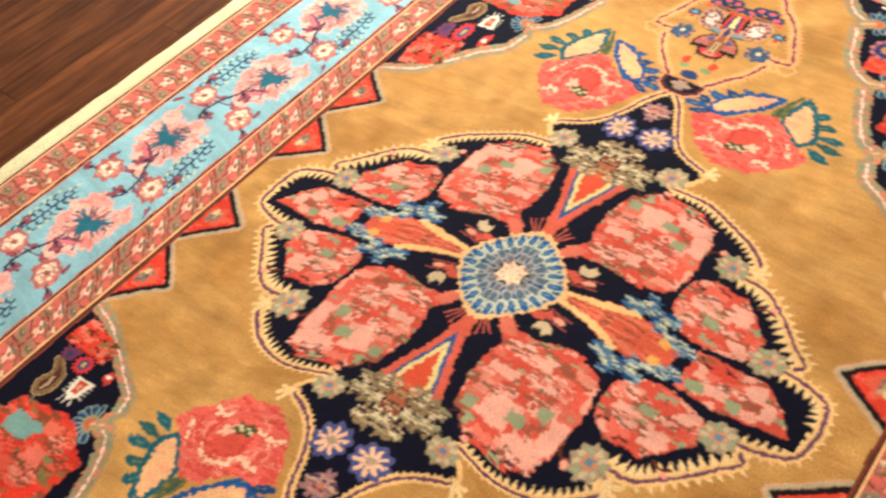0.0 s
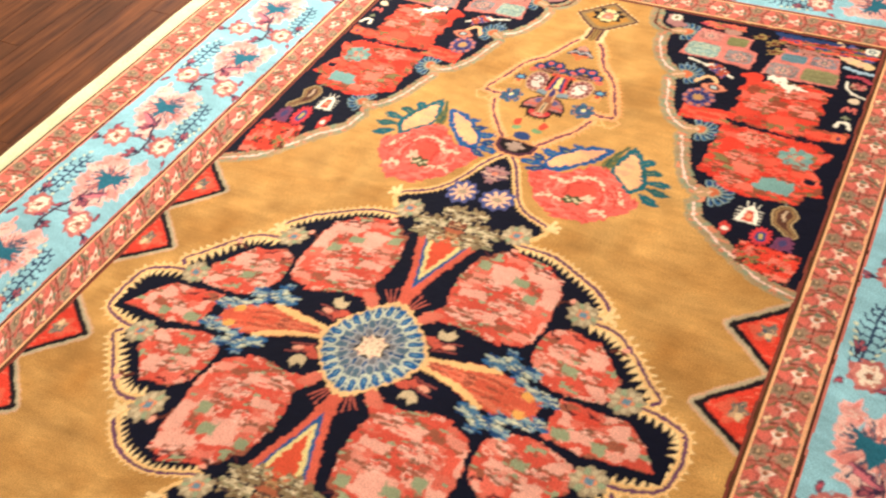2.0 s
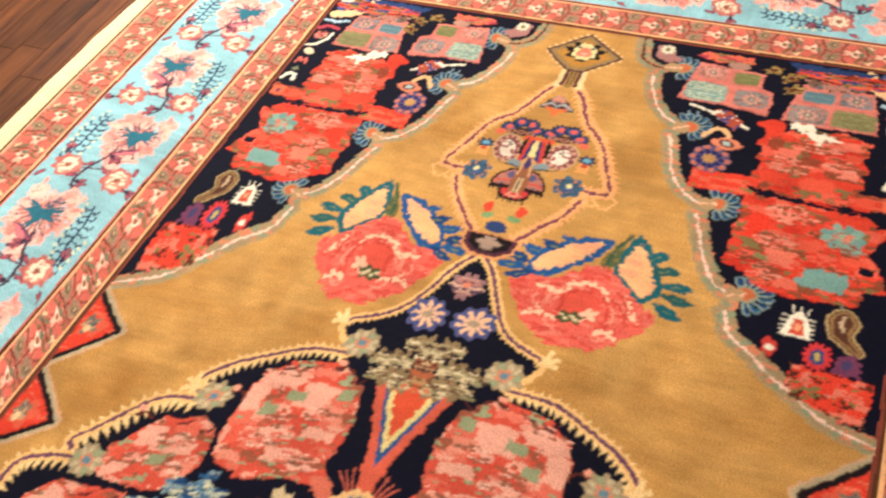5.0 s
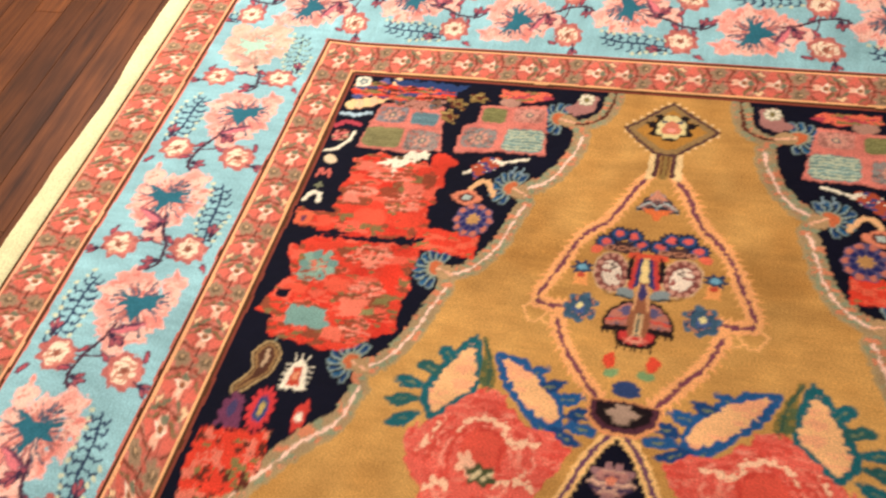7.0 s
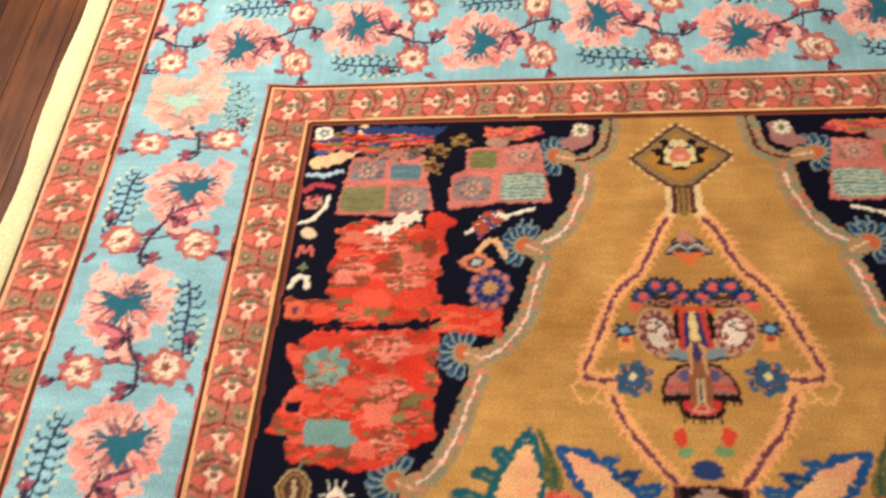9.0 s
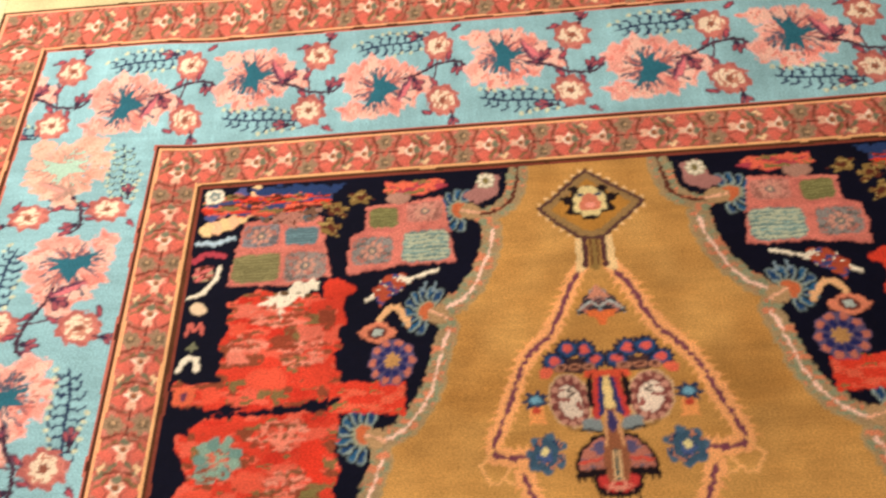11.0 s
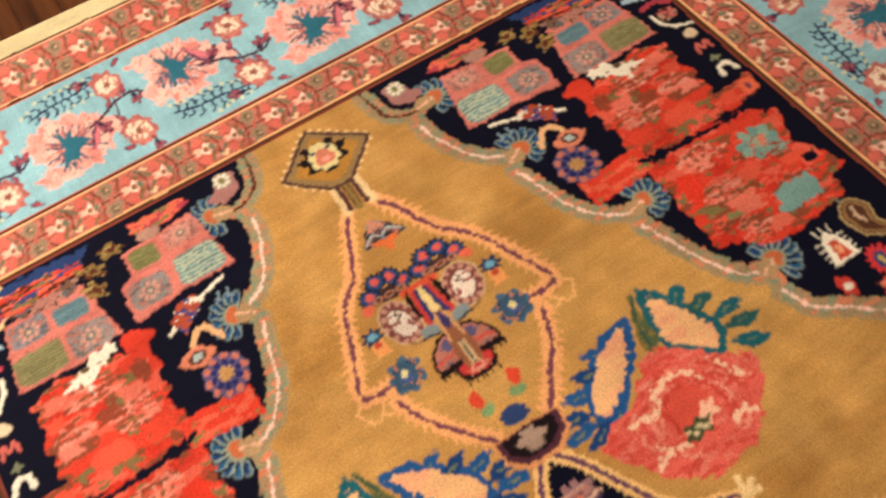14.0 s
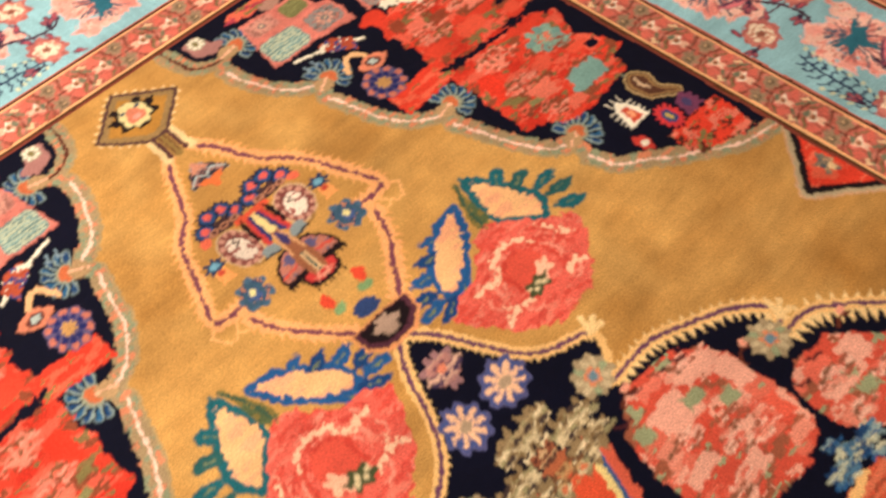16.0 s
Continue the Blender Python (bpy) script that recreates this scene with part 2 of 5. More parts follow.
def mottled(layers, sx=1.5, sy=0.7, seed=20):
    """A dye that changes in blocks: layers of (colour, share), the first the ground."""
    def dye(x, y):
        out = np.empty((*x.shape, 3))
        out[:] = layers[0][0]
        for n, (colour, share) in enumerate(layers[1:]):
            f = 1.0 - 0.12 * n
            v = 0.76 * grain(x, y, sx * f, sy * f, seed + n) + 0.24 * grain(x, y, sx * 0.3, sy * 0.3, seed + 50 + n, False)
            out[v > 1 - share * 0.55 - 0.15] = colour
        return out
    return dye


def field_dye(x, y):
    streak = grain(x, y, 4, 0.45, 71) * 0.26 + grain(x, y, 22, 4, 72) * 0.38 + grain(x, y, 3, 2.2, 73) * 0.36
    wash = grain(x, y, 17, 11, 74) * 0.5 + grain(x, y, 7, 5, 75) * 0.35 + 0.4 * grain(x, y, 3.2, 2.4, 76) - 0.62
    tone = np.stack([1 + 0.42 * wash, 1 + 0.58 * wash, 1 + 0.8 * wash], -1)
    return np.array(CAMEL) * (0.78 + 0.44 * streak)[..., None] * tone


def rosette(loom, x, y, r, outer, inner, heart, petals=9, ring=None, turn=0.0):
    loom.bloom(x, y, r, r, ring or outer, petals, 0.1, turn)
    for i in range(petals):
        a = turn + 2 * math.pi * i / petals
        loom.bloom(x + 0.66 * r * math.cos(a), y + 0.66 * r * math.sin(a), 0.26 * r, 0.17 * r, inner, turn=a)
    loom.bloom(x, y, 0.34 * r, 0.34 * r, heart)


def shell(loom, x, y, r, turn, heart=lin(200, 104, 64)):
    """A blue half rosette of looped petals whose orange heart opens towards turn."""
    for i in range(9):
        a = turn + math.pi + (i - 4) * 0.43
        px, py = x + 0.72 * r * math.cos(a), y + 0.72 * r * math.sin(a)
        loom.bloom(px, py, 0.44 * r, 0.3 * r, NAVY, turn=a, power=2.6)
        loom.bloom(px, py, 0.35 * r, 0.22 * r, lin(140, 156, 150), turn=a, power=2.6, rough=0.1)
        loom.bloom(px + 0.04 * r * math.cos(a), py + 0.04 * r * math.sin(a), 0.27 * r, 0.13 * r, lin(40, 88, 124) if i % 2 else lin(30, 64, 104), turn=a, power=2.6)
    loom.bloom(x, y, 0.46 * r, 0.46 * r, lin(150, 150, 124), rough=0.15)
    loom.bloom(x, y, 0.34 * r, 0.38 * r, heart, rough=0.2)
    loom.bloom(x + 0.5 * r * math.cos(turn), y + 0.5 * r * math.sin(turn), 0.44 * r, 0.4 * r, lin(178, 142, 100), turn=turn, rough=0.25)
    loom.line([(x + 0.1 * r * math.cos(turn), y + 0.1 * r * math.sin(turn)), (x + 0.9 * r * math.cos(turn), y + 0.9 * r * math.sin(turn))], 0.4, lin(236, 176, 140), 0.2)


MOTIFS = {}


def motif(name, label, parent, across=False):
    """A number for one more part of the design, under the part with the number parent; across: it lies on the middle axis."""
    number = 100 + len(MOTIFS)
    MOTIFS[number] = (name, label, parent, across)
    return number


def ragged(loom, x, y, rx, ry, seed, tones):
    """A loose flower of short strokes woven across the rug."""
    r = np.random.default_rng(seed)
    for n in range(int(7 * rx * ry) + 6):
        a, d = r.uniform(0, 2 * math.pi), math.sqrt(r.uniform(0, 1))
        px, py, l = x + rx * d * math.cos(a), y + ry * d * math.sin(a), r.uniform(0.25, 0.95)
        loom.line([(px - l, py - 0.2 * r.uniform(-1, 1)), (px + l, py)], r.uniform(0.3, 0.55), tones[n % len(tones)], 0.15)


def patch(loom, x, y, w, h, tone, seed=3):
    """A block of one dye with stepped, uneven sides."""
    r = np.random.default_rng(seed + int(31 * x + 17 * y))
    rows = max(2, int(2 * h / 0.7))
    side = [(x + w * r.uniform(0.6, 1.1), y - h + 2 * h * k / rows) for k in range(rows + 1)] + [(x - w * r.uniform(0.6, 1.1), y + h - 2 * h * k / rows) for k in range(rows + 1)]
    loom.poly(side, tone, 0.25)


FIELD_W, FIELD_H = 64.5, 128.2
quarter = Loom(-8, 66, -14, 129.5, 6, CAMEL)
Q = quarter
Q.C[:] = field_dye(Q.X, Q.Y)


# corner spandrels
SPAN = np.vstack([curve([(10.7, 129.5), (11.6, 123), (14, 120), (18.5, 119.2)]), curve([(15.6, 116.6), (16.6, 111), (19.6, 105.4), (24, 102.2)]),
                  curve([(22.6, 99.2), (23.8, 95), (25.4, 89), (29.4, 84.2), (33.6, 83.0)]), curve([(32, 80.4), (33.4, 75.5), (35, 70.6), (38.2, 65.4), (42.2, 63.6)]),
                  curve([(40.6, 60.6), (42.2, 56), (46.4, 53), (50.6, 49.4), (57, 44.6), (65.5, 41.4)])])
Q.poly(np.vstack([SPAN, [(67, 41), (67, 131), (10, 131)]]), lin(166, 140, 98), 0.25, grow=1.7)
Q.poly(np.vstack([SPAN, [(67, 41), (67, 131), (10, 131)]]), mottled([(lin(160, 134, 98), 1), (lin(208, 128, 92), 0.46), (lin(138, 142, 110), 0.4)], 1.6, 0.8, 31), 0.25, grow=1.2)
Q.code = 4
Q.poly(np.vstack([SPAN + (1.5, 0.9), [(67, 43), (67, 131), (12, 131)]]), NAVY, 0.35)
Q.code = None
for a, b in ((0, 22), (22, 44), (44, 73), (73, 102), (102, 138)):
    Q.line(SPAN[a:b], 0.42 if a else 0.5, lin(246, 200, 176) if a else BROWN, 0.2)
for x, y, turn in ((20.6, 120.3, 3.3), (25.8, 102.8, 3.6), (34.8, 83.9, 3.4), (43.2, 64.6, 3.5)):
    Q.code = motif("shell_flower", "blue half rosette with an orange heart", 4)
    shell(Q, x, y, 3.7, turn)

# spandrel: patchwork blocks
Q.code = 7
for block in (((57.3, 115.9), (56.6, 120.8), (52.2, 122), (49.9, 119.8), (45.3, 122), (43.3, 120.9), (42.4, 116.4), (41.2, 109.6), (49.8, 108.8), (58, 109.2)), ((36.2, 122.2), (30.9, 122.6), (23.4, 123.2), (22.4, 117.6), (21.5, 110.8), (30.5, 110.6), (38.7, 109.6), (38.6, 116.7), (36.4, 117.7))):
    Q.poly(block, mottled([(lin(214, 122, 106), 1), (lin(196, 108, 96), 0.45)], 1.4, 0.6, 12), 0.25)
def ridged(c):
    """A patch woven in fine dark and light rows."""
    return lambda x, y: np.array(c) * (0.78 + 0.5 * ((np.floor(y / 0.28 + 0.5 * grain(x, y, 1.2, 0.8, 16)) % 2) > 0))[..., None]


def speckled(c, seed):
    return mottled([(c, 1), (tuple(0.55 * v for v in c), 0.5), (lin(176, 112, 100), 0.34)], 0.7, 0.5, seed)


for x, y, w, h, dye in ((53.4, 118.2, 3.0, 2.1, speckled(lin(138, 132, 134), 1)), (46.6, 117.6, 2.8, 1.7, ridged(lin(96, 124, 130))), (53.6, 112.2, 3.9, 2.5, ridged(lin(132, 124, 82))), (45.5, 112.0, 3.4, 2.5, speckled(lin(150, 134, 126), 2)),
                        (33.2, 119.8, 2.4, 1.9, ridged(lin(124, 120, 74))), (26.4, 120.4, 2.9, 1.9, speckled(lin(206, 136, 120), 3)), (34.8, 113.8, 3.2, 2.5, speckled(lin(140, 132, 126), 4)), (26.2, 114.0, 3.8, 2.8, ridged(lin(112, 140, 134)))):
    Q.bloom(x, y, w, h, dye, power=6)
for x, y in ((45.5, 112.0), (34.8, 113.8), (26.4, 120.4), (53.4, 118.2)):
    for i in range(8):
        a = 0.785 * i
        Q.bloom(x + 1.35 * math.cos(a), y + 1.15 * math.sin(a), 0.5, 0.36, lin(206, 146, 126), turn=a)
    Q.bloom(x, y, 0.75, 0.65, lin(96, 104, 100))
    Q.bloom(x, y, 0.4, 0.35, lin(214, 170, 140))
for k in range(7):
    Q.line(curve([(22.6, 111.7 + 0.76 * k), (25, 111.9 + 0.76 * k), (27.4, 111.6 + 0.76 * k), (29.8, 111.8 + 0.76 * k)]), 0.3, lin(186, 190, 160), 0.15)
Q.code = None
# crowded corner
for i in range(9):
    a = math.pi + 0.1 + 1.45 * i / 8
    Q.bloom(62.8 + 8.0 * math.cos(a), 127.6 + 7.6 * math.sin(a), 1.3, 1.1, PEACH if i % 2 else lin(238, 196, 140), rough=0.3, turn=a)
for i in range(7):
    a = math.pi + 0.15 + 1.3 * i / 6
    Q.bloom(62.8 + 5.0 * math.cos(a), 127.4 + 4.8 * math.sin(a), 1.2, 1.0, lin(196, 112, 104) if i % 2 else lin(78, 84, 132), rough=0.3)
Q.poly([(40, 127.6), (56, 127.6), (55, 125.6), (47, 125), (41, 125.8)], lin(40, 60, 104), 0.5)
Q.poly([(43, 123), (56, 123.6), (55, 121.6), (50.4, 120.2), (44.6, 120.6)], mottled([(lin(120, 84, 66), 1), (lin(176, 128, 112), 0.45), (NAVY, 0.3), (lin(90, 104, 110), 0.3)], 1.2, 0.7, 46), 0.5)
Q.bloom(49, 121, 2.4, 1.4, mottled([(lin(180, 120, 104), 1), (BROWN, 0.4)], 0.8, 0.5, 48), 6, 0.2, 0.3, 0.3)
Q.poly([(41.5, 125.5), (64, 126.6), (64, 123), (55, 122), (47, 122.6), (42, 123.4)], mottled([(CORAL, 1), (lin(60, 70, 110), 0.45), (OLIVE, 0.4), (RED, 0.4), (BROWN, 0.3)], 3.2, 0.6, 44), 0.4)
Q.bloom(62.3, 126.4, 1.5, 1.3, WHITE, power=4)
Q.bloom(62.3, 126.4, 0.9, 0.8, lin(128, 140, 134), 5, 0.2)
Q.bloom(62.3, 126.4, 0.35, 0.3, WHITE)
Q.line([(58, 118.2), (61, 117.2), (64, 117.4)], 0.8, lin(170, 190, 200), 0.2)
Q.line([(59.4, 115), (62.4, 115.4), (64, 114)], 1.0, DPINK, 0.2)
Q.line([(59.6, 112.6), (60.0, 110.2), (61.6, 108.2), (64, 107.4)], 0.7, WHITE, 0.1)
Q.bloom(62.2, 111.6, 1.7, 1.6, mottled([(ROSE, 1), (GREY, 0.5), (BROWN, 0.4)], 0.8, 0.4, 47), rough=0.3)
for x, y in ((41.8, 118.8), (37.4, 124.2), (41.0, 122.2)):
    Q.bloom(x, y, 1.9, 1.2, mottled([(lin(140, 110, 60), 1), (BROWN, 0.4), (lin(176, 150, 90), 0.3)], 0.8, 0.5, 18), 5, 0.2, 0.5, 0.4)
    Q.bloom(x, y, 0.8, 0.5, BROWN, turn=0.7)
Q.poly([(13.8, 126.8), (16.8, 127.4), (18.4, 124.2), (20.4, 122.8), (17.6, 121.4), (14.6, 122.6)], lin(170, 116, 108), 0.2)
rosette(Q, 16.4, 125.6, 1.6, lin(180, 170, 140), WHITE, OLIVE, 8)
Q.poly([(23.5, 126.6), (33, 127), (33.6, 125), (27, 124), (22.5, 125)], mottled([(CORAL, 1), (DPINK, 0.5), (OLIVE, 0.3)], 1.6, 0.6, 49), 0.3)
Q.bloom(30.8, 123.6, 2.3, 1.2, lin(176, 130, 112), rough=0.2)

# spandrel: the two great red roses and the lesser one below
RED_DYE = mottled([(lin(214, 64, 44), 1), (lin(204, 52, 36), 0.36), (lin(224, 94, 72), 0.42), (lin(140, 70, 46), 0.34), (lin(130, 104, 64), 0.2)], 3.4, 1.4, 60)
Q.code = 9
Q.poly([(57.4, 106.4), (53.5, 108.2), (49.6, 107.2), (43, 106.4), (39.2, 106), (38.6, 101.5), (39.3, 96.7), (38.8, 92.6), (40.4, 89.2), (50, 88.9), (62, 88.9), (63.7, 93.4), (57, 93.6), (56.4, 97), (57.5, 99.5), (56.6, 102)], RED_DYE, 0.7, 1.5)
Q.poly([(58.2, 87.6), (51, 88.2), (44, 87.8), (38.4, 88.1), (38.4, 84), (38.2, 78), (38.3, 71), (41.6, 69.4), (43, 67), (49, 65.6), (57, 66.6), (59.4, 67.8), (59.6, 70.4), (63, 71.6), (61.4, 76.7), (59.4, 79.2), (61, 82), (62.4, 85), (59.6, 86)], RED_DYE, 0.6, 1.4, 6)
Q.poly([(40.6, 92.2), (28.8, 91.6), (28.7, 86.6), (40.2, 87.4)], mottled([(RED, 1), (lin(226, 96, 70), 0.4), (OLIVE, 0.1)], 2.4, 0.6, 66), 0.2)
Q.code = 4
Q.line([(64, 87.6), (52, 88.0), (42, 88.6), (39, 89.2)], 0.75, NAVY, 0.35)
for x in (59.5, 55, 47.5, 42.4):
    Q.bloom(x, 88.6, 1.1, 0.9, NAVY, rough=0.3)
Q.code = 9
SALMON, BRICK = lin(226, 112, 90), lin(146, 66, 44)
for x, y, w, h, tone in ((53.4, 104.6, 2.6, 1.2, SALMON), (43.6, 99.4, 2.2, 2.0, SALMON), (48.0, 99.0, 1.8, 1.2, BRICK), (54.4, 97.6, 1.8, 1.6, lin(228, 126, 104)), (49.6, 93.2, 3.0, 1.5, lin(222, 84, 60)), (42.6, 93.0, 2.6, 1.6, lin(222, 70, 48)), (57.6, 91.0, 1.6, 1.2, lin(226, 84, 60)),
                         (54.6, 101.6, 1.5, 1.0, lin(222, 84, 60)), (41.4, 102.6, 1.4, 1.2, BRICK), (41.8, 80.6, 2.0, 3.0, lin(220, 58, 38)), (50.4, 78.4, 2.6, 1.2, lin(226, 90, 66)), (46.6, 74.4, 2.8, 1.8, lin(230, 116, 92)), (57.6, 76.6, 2.2, 0.9, lin(224, 84, 60)), (48.6, 69.0, 2.2, 1.2, lin(228, 108, 84)), (42.2, 76.0, 1.7, 0.7, OLIVE), (43.8, 73.8, 1.2, 0.7, lin(136, 128, 82))):
    patch(Q, x, y, w, h, tone)
for x, y, rx, ry, n in ((48.4, 103.4, 4.6, 1.9, 5), (44.4, 97.2, 3.4, 2.4, 6), (52.6, 99.2, 2.8, 1.9, 7), (47.0, 84.6, 3.8, 2.4, 9), (45.4, 78.2, 3.2, 1.8, 10), (44.8, 70.6, 2.2, 1.6, 11)):
    ragged(Q, x, y, rx, ry, 80 + n, (lin(230, 128, 106), BRICK, lin(226, 100, 78), lin(120, 78, 50), lin(234, 146, 122)))
for x in (44.0, 46.6, 49.4):
    Q.line(curve([(46.7, 82.6), (0.5 * (x + 46.7), 84.4), (x, 86)]), 0.5, lin(234, 132, 108), 0.2)
patch(Q, 53.6, 71.4, 4.2, 2.0, lin(120, 156, 146))
for n in range(9):
    a = 0.7 * n
    Q.bloom(55.6 + 2.4 * math.cos(a), 81.6 + 2.1 * math.sin(a), 1.25, 0.8, lin(134, 164, 146) if n % 2 else lin(112, 148, 138), turn=a, rough=0.3)
Q.bloom(55.6, 81.6, 1.6, 1.1, mottled([(lin(146, 168, 144), 1), (BROWN, 0.4), (lin(216, 116, 92), 0.4)], 0.9, 0.5, 91), rough=0.3)
ragged(Q, 56.6, 79.2, 2.4, 0.9, 92, (lin(128, 160, 142), BRICK))
Q.bloom(59.6, 75.4, 1.2, 1.0, NAVY, rough=0.5)
for x, y, rx, ry in ((46.4, 107.2, 2.7, 1.5), (50.0, 106.0, 1.7, 0.8), (44.2, 108.2, 1.0, 0.9), (48.6, 105.2, 2.0, 0.6)):
    Q.bloom(x, y, rx, ry, WHITE, 5, 0.2, x, 0.35)
for x, y in ((46.0, 107.0), (48.2, 107.2), (44.6, 106.4)):
    Q.bloom(x, y, 0.6, 0.4, lin(96, 70, 40), rough=0.2)
Q.poly([(42.4, 108.6), (39.6, 109), (36.8, 107.2), (39.8, 105.6), (42.2, 106)], RED, 0.2)
Q.poly([(63.2, 52.8), (58, 53.2), (52, 53.4), (51, 50), (52.6, 47.4), (58, 45.6), (62.6, 44.4)], mottled([(RED, 1), (lin(222, 116, 94), 0.5), (OLIVE, 0.28), (BROWN, 0.3)], 1.5, 1.0, 68), 0.5)

Q.code = None

# spandrel: small things strewn on the navy
Q.code = motif("star_rosette", "round blue rosette with orange dots", 4)
Q.bloom(31.0, 94.9, 3.5, 3.7, lin(92, 80, 112), 10, 0.06)
for i in range(10):
    a = 0.628 * i
    Q.bloom(31.0 + 2.9 * math.cos(a), 94.9 + 3.1 * math.sin(a), 0.6, 0.6, lin(196, 112, 92))
    Q.bloom(31.0 + 1.9 * math.cos(a), 94.9 + 2.0 * math.sin(a), 0.62, 0.5, lin(36, 40, 92), turn=a)
Q.bloom(31.0, 94.9, 1.1, 1.1, lin(190, 140, 84), 8, 0.2)
Q.code = motif("eye_motif", "small eye-shaped flower in salmon and white", 4)
Q.poly(curve([(36.2, 100), (34.4, 101.4), (32.4, 101.3), (30.2, 99.8), (32.2, 98.4), (34.6, 98.5), (36.2, 100)]), lin(220, 130, 98), 0.15)
Q.bloom(33.2, 99.9, 1.4, 1.0, lin(96, 46, 40))
Q.bloom(33.2, 99.9, 0.8, 0.6, lin(176, 186, 176))
Q.code = None
Q.line(curve([(33.0, 102.0), (32.0, 103.3), (30.2, 103.2), (28.6, 101.0)]), 0.9, lin(230, 176, 124), 0.15)
Q.line([(35.6, 105.4), (30.6, 107.4), (24.6, 109.6)], 0.55, WHITE, 0.15)
Q.poly([(32, 109.2), (34.6, 106.6), (33.2, 104), (31.4, 105.4), (28.6, 107.6), (29, 109.2)], mottled([(lin(176, 76, 50), 1), (WHITE, 0.4), (lin(60, 70, 120), 0.3)], 1.2, 0.6, 71), 0.25)
for x in (24.6, 26.2):
    Q.line([(x, 107.4), (x + 0.4, 106.2), (x - 0.3, 105.8)], 0.35, lin(130, 150, 160))
Q.bloom(62, 105.6, 1.1, 1.0, lin(226, 196, 160), rough=0.2)
Q.line(curve([(60.6, 101.2), (61.2, 103), (62, 101.6), (62.8, 103), (63.2, 101.2)]), 0.5, lin(196, 96, 84))
Q.bloom(61.8, 99, 0.8, 0.6, lin(126, 126, 96), 4, 0.3)
Q.line(curve([(60.6, 95.4), (61, 97), (62.6, 97.2), (63.4, 95.6)]), 0.8, WHITE)
Q.bloom(61.8, 91.2, 1.6, 1.5, lin(226, 104, 70), power=4)
Q.bloom(61.8, 91.2, 0.5, 0.6, lin(110, 60, 80))
Q.code = motif("paisley", "brown and beige paisley", 4)
PAISLEY = curve([(58.8, 66), (60.2, 63.6), (59.4, 60.8), (61.4, 58.4), (60.4, 57), (57.4, 58.8), (55.6, 60.6), (55.4, 64), (57, 66), (58.8, 66)])
for grow, dye in ((0.0, lin(184, 152, 104)), (-0.35, lin(70, 48, 32)), (-0.6, lin(150, 112, 70)), (-1.0, lin(84, 50, 36))):
    Q.poly(PAISLEY, dye, 0.08, grow=grow)
Q.line(curve([(57.8, 64.4), (57.4, 63), (57.9, 61.8)]), 0.5, lin(190, 158, 124), 0.1)
Q.line([(57.4, 66.2), (57.2, 67)], 0.3, lin(130, 130, 110))
Q.code = motif("white_bud", "white serrated bud with a red middle", 4)
Q.poly([(53.6, 58.4), (53, 62.2), (51.6, 63.8), (50, 62.4), (49.2, 58.6)], WHITE, 0.1)
for i in range(5):
    Q.line([(53.8, 58.8 + 0.9 * i), (49.0, 58.8 + 0.9 * i)], 0.2, WHITE)
for x in (50.6, 51.6, 52.6):
    Q.line([(x, 63.2), (x + (x - 51.6) * 0.4, 64.6)], 0.2, WHITE)
Q.poly([(52.6, 59), (52.2, 62.0), (50.8, 62.0), (50.4, 59)], lin(196, 70, 48))
Q.bloom(51.5, 60.5, 0.5, 0.8, lin(230, 150, 110))
Q.code = motif("red_rosette", "small red rosette with a blue heart", 4)
Q.bloom(55.0, 55.8, 2.0, 2.5, lin(206, 56, 58), 14, 0.14)
Q.bloom(55.0, 55.8, 1.1, 1.5, lin(40, 66, 112))
Q.bloom(55.0, 55.8, 0.5, 0.9, lin(190, 160, 90))
Q.code = None
Q.poly([(61.4, 53.4), (61, 56.6), (59.4, 58), (57.8, 56.4), (57.4, 53.6)], lin(112, 56, 84), 0.4)
Q.bloom(59.4, 55.4, 0.8, 1.0, lin(70, 60, 96))
Q.bloom(48.2, 55.6, 1.2, 1.6, lin(200, 60, 50), rough=0.3)
Q.bloom(48.2, 55.4, 0.6, 0.6, WHITE)

# red triangles along the long edges
Q.code = 5
for base0, base1, peak in ((22.6, 40.2, (56.2, 31.8)), (5.4, 22.2, (55.9, 13.0))):
    tri = [(66, base1), (66, base0), peak]
    Q.code = None
    Q.poly(tri, lin(206, 158, 118), 0.15, grow=1.6)
    Q.poly(tri, lin(180, 160, 126), 0.12, grow=1.2)
    Q.code = 5
    Q.poly(tri, BLACK, 0.06, grow=0.55)
    Q.poly(tri, mottled([(RED, 1), (CORAL, 0.2)], 1.5, 0.6, 21), grow=-0.5)
    Q.bloom(61.6, peak[1] + 0.2, 2.3, 2.5, lin(216, 92, 66), 5, 0.15, 0.6, 0.3)
    Q.bloom(62.4, peak[1] + 0.4, 1.6, 1.8, mottled([(lin(126, 110, 92), 1), (lin(70, 84, 90), 0.4), (lin(196, 150, 110), 0.3)], 0.8, 0.6, 23), 5, 0.2, rough=0.3)
    Q.bloom(62.6, peak[1] - 0.6, 0.7, 0.8, lin(230, 190, 140))
Q.code = None

